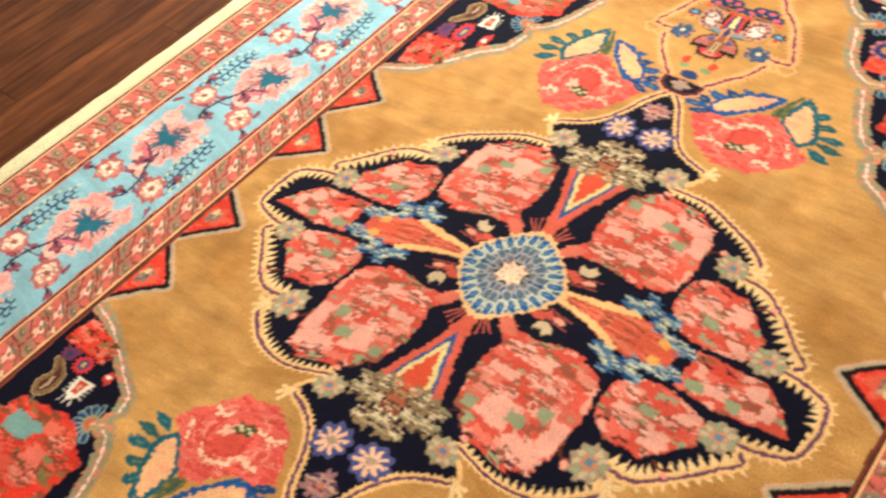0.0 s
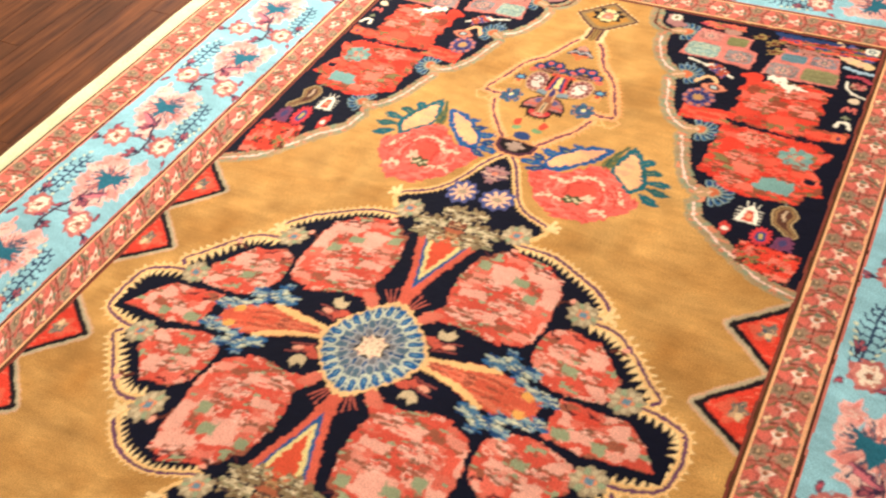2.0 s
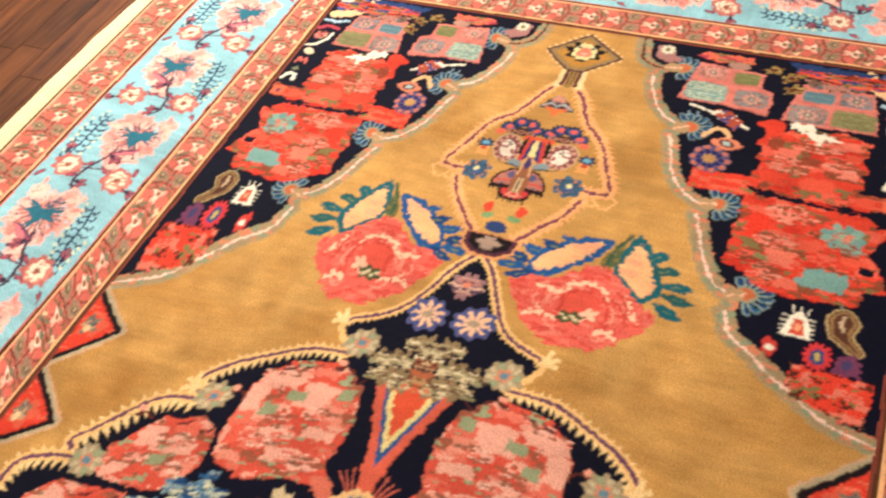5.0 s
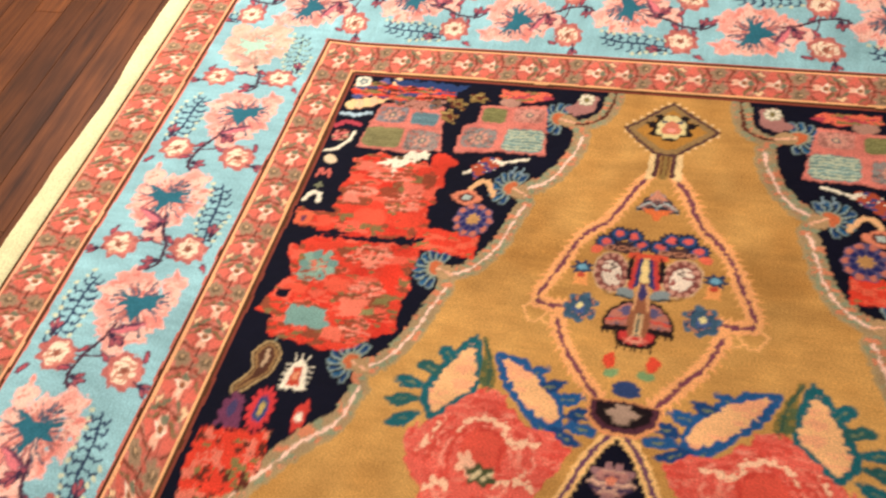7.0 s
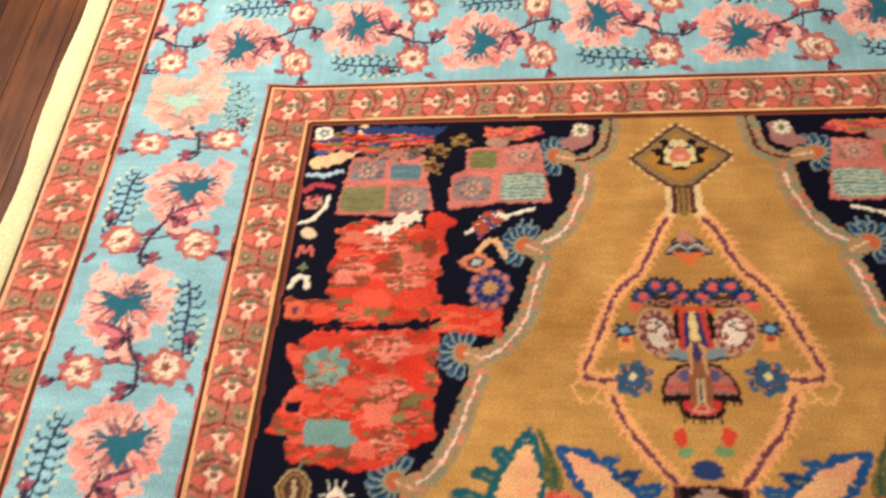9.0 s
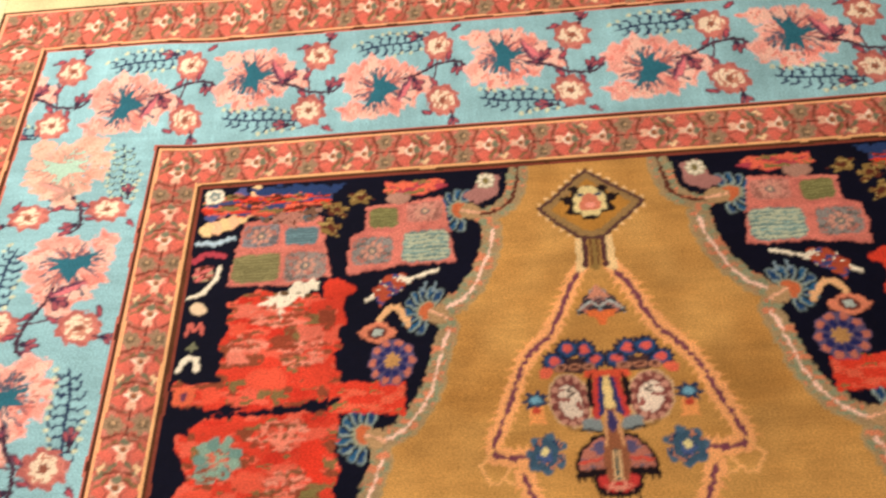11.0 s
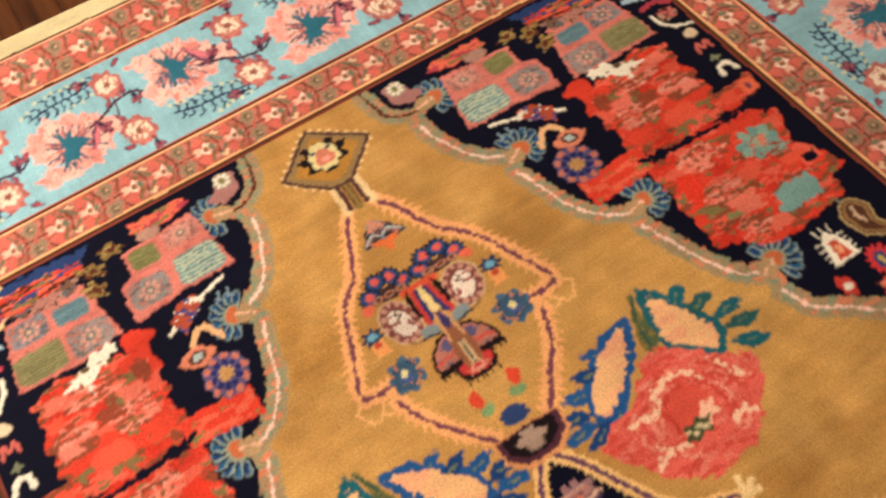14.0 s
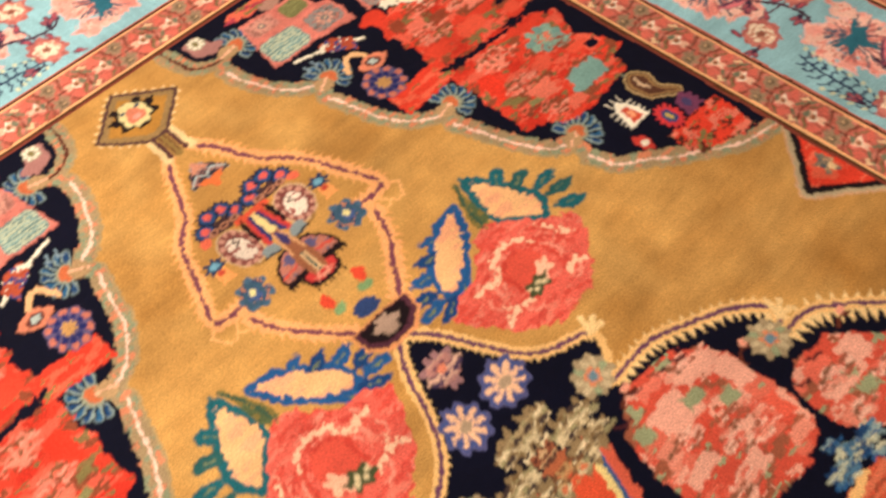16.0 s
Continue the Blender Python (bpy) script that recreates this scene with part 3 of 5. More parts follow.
# pink roses beside the tip
LEAVES = ([(24.5, 71.3), (26.6, 68.6), (29.4, 62.4), (29.2, 60.2), (27.4, 58.6), (24.4, 61.2), (22.6, 63.9), (23.3, 67.8)], [(19.9, 69.0), (17.1, 64.5), (13.6, 61.2), (10.3, 59.4), (8.7, 60.6), (11.0, 64.4), (15.4, 68.0)])
FRILLS = ([(28.4, 68.6, 0.75), (30.8, 66.0, 0.4), (33.4, 63.0, 0.2), (34.2, 60.0, 0.0), (33.2, 57.0, -0.2)],
          [(13.2, 67.4, 2.7), (10.4, 65.6, 2.8), (7.4, 64.0, 2.95), (4.8, 61.8, 3.1), (4.4, 59.4, -2.95), (6.8, 57.4, -2.6), (10.8, 58.2, -2.2)])
for pts, frill, tones in zip(LEAVES, FRILLS, ((lin(28, 94, 102), lin(40, 90, 88)), (lin(34, 84, 136), lin(26, 62, 110)))):
    Q.code = motif("rose_leaf", "peach leaf with a frilled blue-green edge", 3)
    Q.poly(curve(pts + pts[:1]), tones[0], 0.3, grow=0.85)
    for n, (x, y, turn) in enumerate(frill):
        Q.bloom(x - 0.9 * math.cos(turn), y - 0.9 * math.sin(turn), 2.5, 1.05, tones[n % 2], turn=turn - 0.12, rough=0.25)
        Q.line([(x - 1.6 * math.cos(turn), y - 1.6 * math.sin(turn)), (x - 0.2 * math.cos(turn), y - 0.2 * math.sin(turn))], 0.28, lin(116, 124, 92), 0.15)
    Q.poly(curve(pts + pts[:1]), mottled([(lin(238, 180, 124), 1), (lin(238, 166, 122), 0.45)], 2.5, 0.8, 17), 0.45, 0.8, grow=-0.3)
Q.code = None
Q.poly(curve([(22.8, 72), (20.8, 68.6), (19.4, 64.0), (22.0, 64.0), (22.4, 68)]), mottled([(lin(128, 110, 58), 1), (lin(84, 96, 62), 0.5)], 1.0, 0.7, 24), 0.2)
Q.line(curve([(23.2, 71.8), (21.4, 68.4), (20.2, 63.6)]), 0.45, lin(56, 84, 66), 0.15)
ROSE_EDGE = [(21.4, 63.6), (22.8, 62.2), (25.0, 60.4), (26.8, 58.4), (31.2, 55.6), (29.0, 51.0), (26.4, 48.4), (23.8, 45.2), (19.8, 44.6), (16.9, 44.4), (12.7, 46.8), (10.4, 48.6), (8.0, 52.4), (6.2, 56.2), (8.9, 58.3), (12.2, 58.6), (16.1, 61.0), (18.1, 63.1)]
Q.code = 3
Q.poly(ROSE_EDGE, mottled([(lin(224, 98, 82), 1), (lin(228, 120, 100), 0.4), (lin(212, 78, 64), 0.34)], 1.9, 0.7, 25), 0.6, 1.2)
strokes = np.random.default_rng(31)
for n in range(54):
    a, d = strokes.uniform(0, 2 * math.pi), strokes.uniform(0.3, 0.9)
    x, y, t = 18.4 + 10 * d * math.cos(a), 53.8 + 8.0 * d * math.sin(a), a + 1.57 + strokes.uniform(-0.5, 0.5)
    l = strokes.uniform(0.6, 1.3)
    Q.line(curve([(x - l * math.cos(t), y - l * math.sin(t)), (x + 0.4 * math.sin(t), y - 0.4 * math.cos(t)), (x + l * math.cos(t), y + l * math.sin(t))]), 0.4, (lin(204, 72, 60), lin(234, 138, 116), lin(212, 84, 70))[n % 3], 0.25)
Q.bloom(18.6, 54.6, 3.4, 2.6, lin(218, 84, 66), rough=0.6)
for pts, wide in (([(22.8, 56.8), (21.4, 58.6), (18.8, 58.9), (16.4, 58.2), (15.4, 56.8)], 0.6), ([(16.2, 57.0), (14.3, 55.4), (12.8, 56.2), (11.1, 56.0)], 0.75), ([(10.6, 49.4), (12.2, 50.8), (13.6, 50.6), (15.8, 50.0)], 0.6), ([(12.0, 52.2), (13.4, 51.0)], 0.5), ([(22.6, 49.2), (24.2, 50.4), (25.6, 49.2)], 0.6), ([(26.6, 55.4), (28.4, 54.0)], 0.6), ([(25.4, 57.8), (26.6, 56.6)], 0.5)):
    Q.line(curve(pts), wide, lin(246, 192, 156), 0.5)
Q.line(curve([(23.6, 53), (22.4, 56.4), (19.0, 57.4), (16.0, 55.6), (16.0, 52)]), 0.45, lin(202, 68, 54), 0.5)
Q.line(curve([(26.4, 53), (25.4, 57.2), (21.6, 60.2), (17.0, 59.8)]), 0.4, lin(204, 74, 60), 0.6)
Q.bloom(20.6, 52.4, 1.8, 1.1, lin(246, 184, 150), 5, 0.2, 0.7, 0.3)
Q.bloom(18.2, 51.0, 2.0, 1.2, lin(74, 78, 48), 6, 0.22, 0.3, 0.3)
for x, y in ((18.6, 51.4), (17.6, 50.6), (19.2, 50.8), (16.8, 51.2)):
    Q.bloom(x, y, 0.42, 0.3, lin(220, 196, 150), rough=0.1)
Q.code = None

# the medallion
TIP = curve([(0.0, 60.6), (2.2, 58.0), (4.2, 54.4), (6.4, 49.4), (8.4, 46), (11.8, 43.2), (17, 40.4), (16, 37), (13.2, 35.6)])
LOBES = [curve([(13.6, 34.1), (20, 34.2), (25, 32.6), (30.6, 30.6), (34, 28.4), (36, 26.0), (34.8, 23.9)]), curve([(33.2, 22.4), (38.6, 22.3), (43.2, 18.9), (47.2, 14.1), (50.4, 10.9), (48.9, 9.3)]),
         curve([(47.6, 8.2), (51.9, 7.6), (56.2, 5.6), (57.2, 0)])]
upper = np.vstack([TIP] + LOBES)
BODY = np.vstack([upper, upper[::-1] * (1, -1), upper * (-1, -1), upper[::-1] * (-1, 1)])
Q.code = 1
Q.poly(BODY, lin(236, 184, 116), 0.1, grow=0.55)
Q.poly(BODY, NAVY, 0.1, grow=-0.55)
Q.code = None
for n, (pts, step, length) in enumerate([(TIP[:43], 1.15, 0.9)] + [(p, s, l) for p, s, l in zip(LOBES, (1.35, 1.7, 1.6), (1.6, 2.1, 1.7))]):
    for flip in (1, -1):
        p = pts * (flip, 1)
        teeth(Q, p, step, length, CREAM, flip, 0.25 * 1)
        Q.code = 1
        teeth(Q, p, step, length * 1.45, CREAM, -flip, 0.3, 1.25)
        Q.line(p, 1.8, lin(238, 186, 118), 0.12)
        Q.line(p, 0.62, PURPLE, 0.08)
        Q.code = None
for x, y in ((17.4, 41.2), (35.8, 25.4)):
    for d in (-0.5, 0.4, 1.3):
        Q.line([(x - 0.4, y - 0.8), (x + 1.9 * math.cos(d), y + 1.9 * math.sin(d))], 0.9, CREAM, 0.1)
Q.code = 1

# medallion: great roses of the quarters
Q.code = 8
MED_DYE = mottled([(lin(206, 80, 60), 1), (lin(214, 104, 82), 0.42), (lin(228, 156, 132), 0.36), (lin(152, 84, 60), 0.28), (lin(150, 152, 114), 0.1)], 3.6, 1.8, 110)
Q.poly([(7.2, 22.7), (8.5, 28.0), (11.5, 30.6), (13.6, 31.8), (17, 31.2), (21, 30.8), (24.2, 29), (26.6, 25.5), (26.4, 21), (26.8, 15), (25.3, 12), (22.9, 10.2), (19.1, 9.2), (15.3, 10.2), (11.2, 10.6), (8.4, 10.4), (6.1, 11), (7.9, 15.3), (6.8, 18.7)], MED_DYE, 0.55, 1.3, grow=0.3)
Q.poly([(26.3, 11.9), (28.2, 16.9), (31.2, 18.9), (37.2, 18.0), (39.6, 16), (41.4, 13.4), (43.3, 12.6), (42.8, 7.6), (38.6, 5.8), (34.5, 5.6), (29.7, 6.8)], MED_DYE, 0.45, 1.2, 8, grow=0.2)
SIDE_ROSE = [(35.4, 4.2), (40, 4.9), (47, 4.5), (50.6, 1.6), (54, -3.4), (48, -4.1), (41.5, -4.4), (35.2, -4.3)]
Q.poly(SIDE_ROSE, MED_DYE, 0.3, 1.2, 9)
BLUSH, SAGE, UMBER = lin(230, 162, 138), lin(146, 150, 112), lin(152, 84, 62)
for x, y, w, h, tone in ((21.5, 27.4, 3.2, 1.2, BLUSH), (14.6, 25.2, 2.5, 2.0, BLUSH), (10.4, 22.4, 1.6, 1.5, lin(222, 132, 108)), (18.2, 24.8, 1.4, 0.8, SAGE), (9.9, 26.6, 1.3, 0.9, SAGE), (24.6, 23.4, 1.5, 2.0, BLUSH), (21.6, 21.8, 1.3, 0.9, SAGE), (15.4, 14.0, 2.4, 1.1, BLUSH), (23.4, 12.6, 1.6, 0.8, lin(224, 136, 112)), (11.4, 18.6, 2.4, 0.8, BLUSH), (14.2, 21.2, 2.0, 0.7, lin(204, 72, 52)), (16.2, 29.6, 2.2, 0.7, lin(224, 116, 94)), (24.6, 16.6, 1.0, 1.4, lin(220, 92, 70)),
                         (37.8, 14.6, 1.9, 1.5, BLUSH), (31.4, 13.0, 2.2, 0.9, BLUSH), (34.6, 10.6, 1.5, 0.9, SAGE), (39.6, 8.6, 1.6, 0.8, BLUSH), (32.6, 16.6, 2.0, 0.8, lin(222, 104, 82)), (29.4, 9.4, 1.4, 1.0, lin(224, 132, 108)), (41.0, 11.4, 1.0, 1.0, lin(218, 88, 66)),
                         (46.6, 1.8, 1.8, 1.3, BLUSH), (49.4, -0.6, 1.1, 1.4, BLUSH), (41.0, -1.6, 2.2, 0.8, BLUSH), (38.0, -2.4, 1.6, 0.8, SAGE), (44.6, -2.4, 1.3, 0.7, SAGE), (40.6, 2.4, 2.4, 0.8, lin(206, 72, 52))):
    patch(Q, x, y, 1.25 * w, 1.2 * h, tone)
BLOOM = (lin(232, 164, 142), UMBER, lin(228, 144, 120), lin(216, 100, 80), lin(236, 178, 154), lin(128, 84, 62))
for x, y, rx, ry, n in ((19.6, 17.6, 3.8, 2.9, 1), (12.0, 13.6, 3.4, 1.6, 2), (12.8, 22.0, 3.0, 1.4, 3), (20.4, 29.0, 3.2, 0.8, 4), (33.2, 14.4, 3.2, 1.4, 5), (31.6, 9.0, 2.2, 1.2, 6), (37.6, 10.8, 1.8, 1.0, 7), (43.4, 0.2, 2.2, 1.2, 8)):
    ragged(Q, x, y, rx, ry, 120 + n, BLOOM)
Q.bloom(19.6, 17.6, 1.2, 0.9, BLUSH, 5, 0.2, 0.3, 0.25)
for n, (x, y) in enumerate(((9.0, 30.2), (13.6, 31.6), (17.6, 31.0), (21.4, 30.4), (28.8, 17.4), (33, 18.4), (37.4, 3.6), (41.2, 4.4))):
    Q.line([(x - 0.8, y - 0.2), (x, y - 0.9), (x + 1.4, y - 1.1)], 0.4, lin(70, 30, 34), 0.2)
Q.poly([(7.4, 9.2), (5.2, 7.6), (4.0, 9.6), (6.2, 12.2), (9.4, 11.8)], lin(210, 108, 84), 0.35)
Q.poly([(7.6, 5.4), (10.6, 3.6), (13.0, 4.4), (11.6, 5.2), (9.4, 6.6)], lin(196, 84, 64), 0.3)
Q.code = 1
Q.line([(28.6, 22), (26.8, 14.6), (26.4, 10)], 0.9, NAVY, 0.3)
Q.line([(43.4, 6.8), (36.4, 4.8), (33.6, 4.4)], 0.8, NAVY, 0.25)
for x, y, turn in ((12.6, 31.6, 2.4), (40.8, 18.6, 0.6), (28, 24.6, 0.8)):
    Q.line(curve([(x - 1.4, y - 0.8), (x, y), (x + 1.6, y - 0.6)]), 0.45, BROWN, 0.15)
    Q.bloom(x + 1, y + 0.6, 0.8, 0.6, PINK)

# medallion: stems that leave the centre
Q.poly([(0, 8), (1.2, 12), (2.4, 19.5), (5.6, 27), (6.6, 31.6), (5, 33), (0, 31), (-5, 33), (-6.6, 31.6), (-5.6, 27), (-2.4, 19.5), (-1.2, 12)], lin(208, 92, 68), 0.35)
Q.poly([(0, 16), (5.0, 30.5), (0, 33), (-5.0, 30.5)], BLUE, 0.15)
Q.poly([(0, 18), (4.2, 30), (0, 33), (-4.2, 30)], lin(226, 200, 130), 0.15)
Q.poly([(0, 20.4), (3.0, 29.4), (0, 33), (-3.0, 29.4)], lin(210, 80, 50), 0.3)
PALE = (lin(210, 188, 146), lin(58, 44, 44), lin(170, 146, 106), lin(222, 200, 158), lin(120, 94, 62), lin(150, 140, 100))
for n, (x, y, rx, ry, turn) in enumerate(((6.6, 31.4, 2.0, 1.5, 0.4), (7.6, 34.6, 2.0, 1.2, 0.3), (3.0, 31.0, 2.0, 1.6, 1.0), (4.6, 34.6, 2.0, 1.8, 1.0), (1.6, 38.2, 1.6, 2.2, -0.2), (3.8, 38.4, 1.0, 1.3, 0.6))):
    Q.code = motif("palmette_leaf", "ragged olive-grey leaf of the palmette", 1)
    Q.bloom(x, y, rx * 1.1, ry * 1.1, lin(138, 114, 80), 6, 0.3, turn, 0.5)
    ragged(Q, x, y, rx * 0.95, ry * 0.95, 60 + n, PALE)
Q.code = 1
Q.bloom(0, 33.6, 1.9, 2.4, lin(168, 92, 60), rough=0.6)
ragged(Q, 0, 35.4, 1.8, 1.4, 67, (lin(150, 84, 56), lin(196, 160, 116), lin(84, 50, 40)))
ragged(Q, 0, 31.0, 2.2, 1.6, 68, (lin(178, 140, 92), lin(206, 110, 72), lin(112, 74, 48)))
for s in (1, -1):
    for k in (2.2, 4.4, 6.4):
        Q.line([(s * 1.4, 9.6), (s * (1.6 + 0.5 * k), 13.6 + (6.4 - k) * 0.3)], 0.3, lin(190, 90, 72))
Q.poly([(8, 0), (13, 2.0), (20, 3.8), (26, 4.2), (33, 2.4), (33, -2.4), (26, -4.2), (20, -3.8), (13, -2.0)], mottled([(lin(206, 88, 60), 1), (lin(216, 112, 80), 0.4), (lin(150, 74, 52), 0.3)], 2.2, 0.6, 13), 0.35)
for s in (1, -1):
    Q.poly([(10, s * 0.3), (18, s * 1.6), (24, s * 3.6), (24, s * 4.6), (17, s * 2.9), (10, s * 1.4)], lin(238, 184, 118), 0.2)
    TUFT = (lin(40, 86, 134), lin(206, 200, 166), lin(78, 118, 144), lin(180, 182, 156), lin(30, 60, 100), lin(130, 154, 156))
    for n, (x, y, rx, ry) in enumerate(((22.4, 5.6, 2.8, 1.3), (24.4, 8.0, 1.1, 1.7), (26.4, 6.2, 1.6, 1.2), (28.8, 6.8, 1.3, 1.4), (27.8, 4.0, 1.8, 1.0), (31.4, 3.4, 1.9, 1.2), (33.8, 2.6, 1.4, 1.5))):
        Q.bloom(x, s * y, 0.6 * rx, 0.6 * ry, lin(70, 100, 124), 5, 0.25, n, 0.5)
        ragged(Q, x, s * y, rx, ry, 40 + n, TUFT)
    Q.bloom(30, s * 2.0, 1.3, 0.8, lin(226, 160, 80), rough=0.3)
    for y0 in (4.2, 6.2):
        Q.line([(10.6, s * (y0 - 1)), (15, s * y0)], 0.35, lin(150, 70, 60))
for s, t in ((1, 1), (-1, 1), (1, -1), (-1, -1)):
    Q.poly(curve([(s * 12.0, t * 9.4), (s * 13.4, t * 7.6), (s * 11.8, t * 6.2), (s * 10.2, t * 6.6), (s * 9.8, t * 8.4), (s * 11.2, t * 8.0)]), lin(196, 170, 130), 0.15)
    Q.bloom(s * 13.2, t * 4.8, 1.0, 0.6, lin(226, 150, 120), rough=0.2)

# medallion: the rosette in the middle
Q.bloom(0, 0, 11.2, 12.0, lin(236, 184, 124), 34, 0.02, power=1.35, rough=0.4)
Q.code = 6
Q.bloom(0, 0, 10.3, 11.1, lin(196, 172, 128), power=1.35, rough=0.15)
Q.bloom(0, 0, 10.0, 10.8, lin(34, 74, 112), power=1.35, rough=0.15)
for ring, count, length, width, inner, rim in ((8.5, 24, 1.75, 1.05, lin(30, 84, 134), lin(200, 200, 172)), (5.6, 15, 1.25, 0.98, lin(84, 104, 116), lin(166, 162, 156)), (3.4, 10, 1.05, 0.9, lin(110, 108, 110), lin(166, 156, 148))):
    for i in range(count):
        a = 2 * math.pi * (i + 0.5) / count
        f = 1 / (abs(math.cos(a)) ** 1.35 + abs(math.sin(a)) ** 1.35) ** (1 / 1.35)
        x, y = ring * f * math.cos(a), 1.08 * ring * f * math.sin(a)
        Q.bloom(x, y, length, width, rim, turn=a, power=2.6, rough=0.12)
        Q.bloom(x + 0.35 * math.cos(a), y + 0.35 * math.sin(a), length * 0.84, width * 0.6, inner, turn=a, power=2.6)
        if ring > 8:
            Q.line([(x - 0.5 * math.cos(a), y - 0.5 * math.sin(a)), (x + 0.4 * math.cos(a), y + 0.4 * math.sin(a))], 0.28, lin(110, 150, 166))
Q.bloom(0.1, 0.1, 2.9, 2.2, BLACK, 5, 0.12, 0.4, 0.2)
Q.bloom(-0.6, 0.3, 2.2, 1.6, lin(150, 112, 92), 5, 0.16, 0.6, 0.3)
Q.bloom(0.7, 0.6, 1.9, 1.6, mottled([(lin(240, 208, 170), 1), (lin(214, 160, 134), 0.3)], 0.8, 0.6, 27), 6, 0.16, 0.4, 0.25)
Q.line([(-2.2, -0.6), (0, -1.5), (2.2, -1.2)], 0.5, BLACK, 0.1)
Q.code = 1

# medallion: pale rosettes at the cusps, daisies in the tips
for x, y in ((12.3, 36.6), (31.8, 23.2), (45.4, 8.5)):
    Q.code = motif("pale_rosette", "small grey-beige rosette with an orange heart", 1)
    for s, t in ((1, 1), (-1, 1), (1, -1)):
        Q.bloom(s * x, t * y, 2.9, 2.8, lin(164, 142, 108), 9, 0.13, 0.3, 0.15)
        for i in range(9):
            a = 0.698 * i
            Q.bloom(s * x + 2.0 * math.cos(a), t * y + 1.9 * math.sin(a), 0.75, 0.5, lin(196, 174, 136) if i % 3 else lin(150, 158, 120), turn=a, rough=0.12)
        Q.bloom(s * x, t * y, 1.2, 1.1, lin(214, 132, 92), 5, 0.2)
        Q.bloom(s * x, t * y, 0.7, 0.65, lin(104, 132, 142), power=4)
for s in (1, -1):
    Q.code = motif("daisy", "round flower with blue-tipped cream petals", 1)
    Q.bloom(s * 4.0, 45.0, 3.5, 3.4, lin(84, 84, 126), 9, 0.1)
    for i in range(9):
        a = 0.698 * i
        Q.bloom(s * 4.0 + 2.5 * math.cos(a), 45.0 + 2.4 * math.sin(a), 0.7, 0.8, lin(58, 78, 132), turn=a)
        Q.line([(s * 4.0 + 0.9 * math.cos(a), 45.0 + 0.9 * math.sin(a)), (s * 4.0 + 2.5 * math.cos(a), 45.0 + 2.5 * math.sin(a))], 0.75, lin(240, 186, 146), 0.15)
    Q.bloom(s * 4.0, 45.0, 0.9, 0.8, lin(172, 146, 118))
Q.code = motif("tip_flower", "mauve flower in the medallion's tip", 1, True)
Q.bloom(0, 52.4, 2.9, 2.2, lin(150, 108, 108), 7, 0.2, 0.5, 0.35)
ragged(Q, 0, 52.2, 2.3, 1.7, 69, (lin(204, 160, 136), lin(92, 54, 74), lin(176, 120, 110), lin(58, 44, 70)))
Q.bloom(0, 52.6, 0.8, 0.6, lin(206, 120, 92))
Q.code = None
Q.code = None

# the half-moon at the joint, the pendant, its neck and the diamond
PENDANT = np.vstack([curve([(2.4, 108.4), (4.4, 104.7), (7.6, 98), (11, 94.4), (13.4, 88.7), (15.4, 84), (16.4, 80.6), (15, 79.8), (11, 79.9)]), curve([(12.4, 77.6), (11.2, 74.4), (9.6, 71.6), (7.2, 68.4), (4.2, 64.9)])])
Q.code = 2
Q.poly(np.vstack([PENDANT, PENDANT[::-1] * (-1, 1)]), field_dye)
for flip in (1, -1):
    for piece in (PENDANT[:57], PENDANT[57:]):
        p = piece * (flip, 1)
        teeth(Q, p, 1.35, 2.0, lin(242, 168, 100), flip, 0.95, 1.0)
        teeth(Q, p, 1.35, 1.9, lin(242, 172, 104), -flip, 0.9, 1.0)
        Q.line(p, 2.3, lin(240, 168, 108), 0.4)
        Q.line(p, 0.6, lin(120, 64, 78), 0.25)
    Q.line(np.array([(16.4, 81), (18.2, 78.6), (17, 76.6), (15.6, 76.4), (14.2, 78.4), (15, 77), (13.6, 76.2)]) * (flip, 1), 0.4, lin(240, 176, 110))
    Q.line(np.array([(2.3, 108.4), (2.0, 113.6)]) * (flip, 1), 1.5, lin(232, 196, 140))
    Q.line(np.array([(1.5, 108.6), (1.3, 113.8)]) * (flip, 1), 0.8, lin(84, 48, 48))
Q.line([(0, 108.6), (0, 114.6)], 1.7, lin(140, 110, 60))
Q.line([(-0.5, 108.6), (-0.5, 114)], 0.25, BROWN)
Q.line([(0.5, 108.6), (0.5, 114)], 0.25, BROWN)
DIAMOND = np.array([(0, 126.4), (8.0, 119.6), (1.7, 113.6), (-1.7, 113.6), (-8.0, 119.6)])
for a, b in ((0, 1), (1, 2), (4, 0), (3, 4)):
    teeth(Q, DIAMOND[[a, b]], 1.5, 1.0, lin(240, 196, 136), 1, 0.0)
Q.code = motif("diamond", "olive-gold diamond with a small round flower", 2, True)
Q.poly(DIAMOND, lin(84, 54, 50), grow=0.3)
Q.poly(DIAMOND, lin(150, 118, 74), grow=-0.3)
Q.poly(DIAMOND, lin(178, 124, 54), grow=-1.3)
Q.bloom(0, 120.4, 3.9, 3.1, BLACK, 8, 0.14, 0.2, 0.2)
Q.bloom(0, 120.6, 2.5, 3.0, lin(222, 200, 140), 8, 0.07, 0.3, 0.15)
Q.bloom(0, 120.2, 1.6, 1.7, lin(206, 120, 92), 3, 0.12, 1.57)
Q.bloom(0, 119.8, 0.8, 0.5, lin(232, 150, 130))
for s in (1, -1):
    Q.bloom(s * 1.3, 121.8, 0.6, 0.35, lin(60, 70, 90))
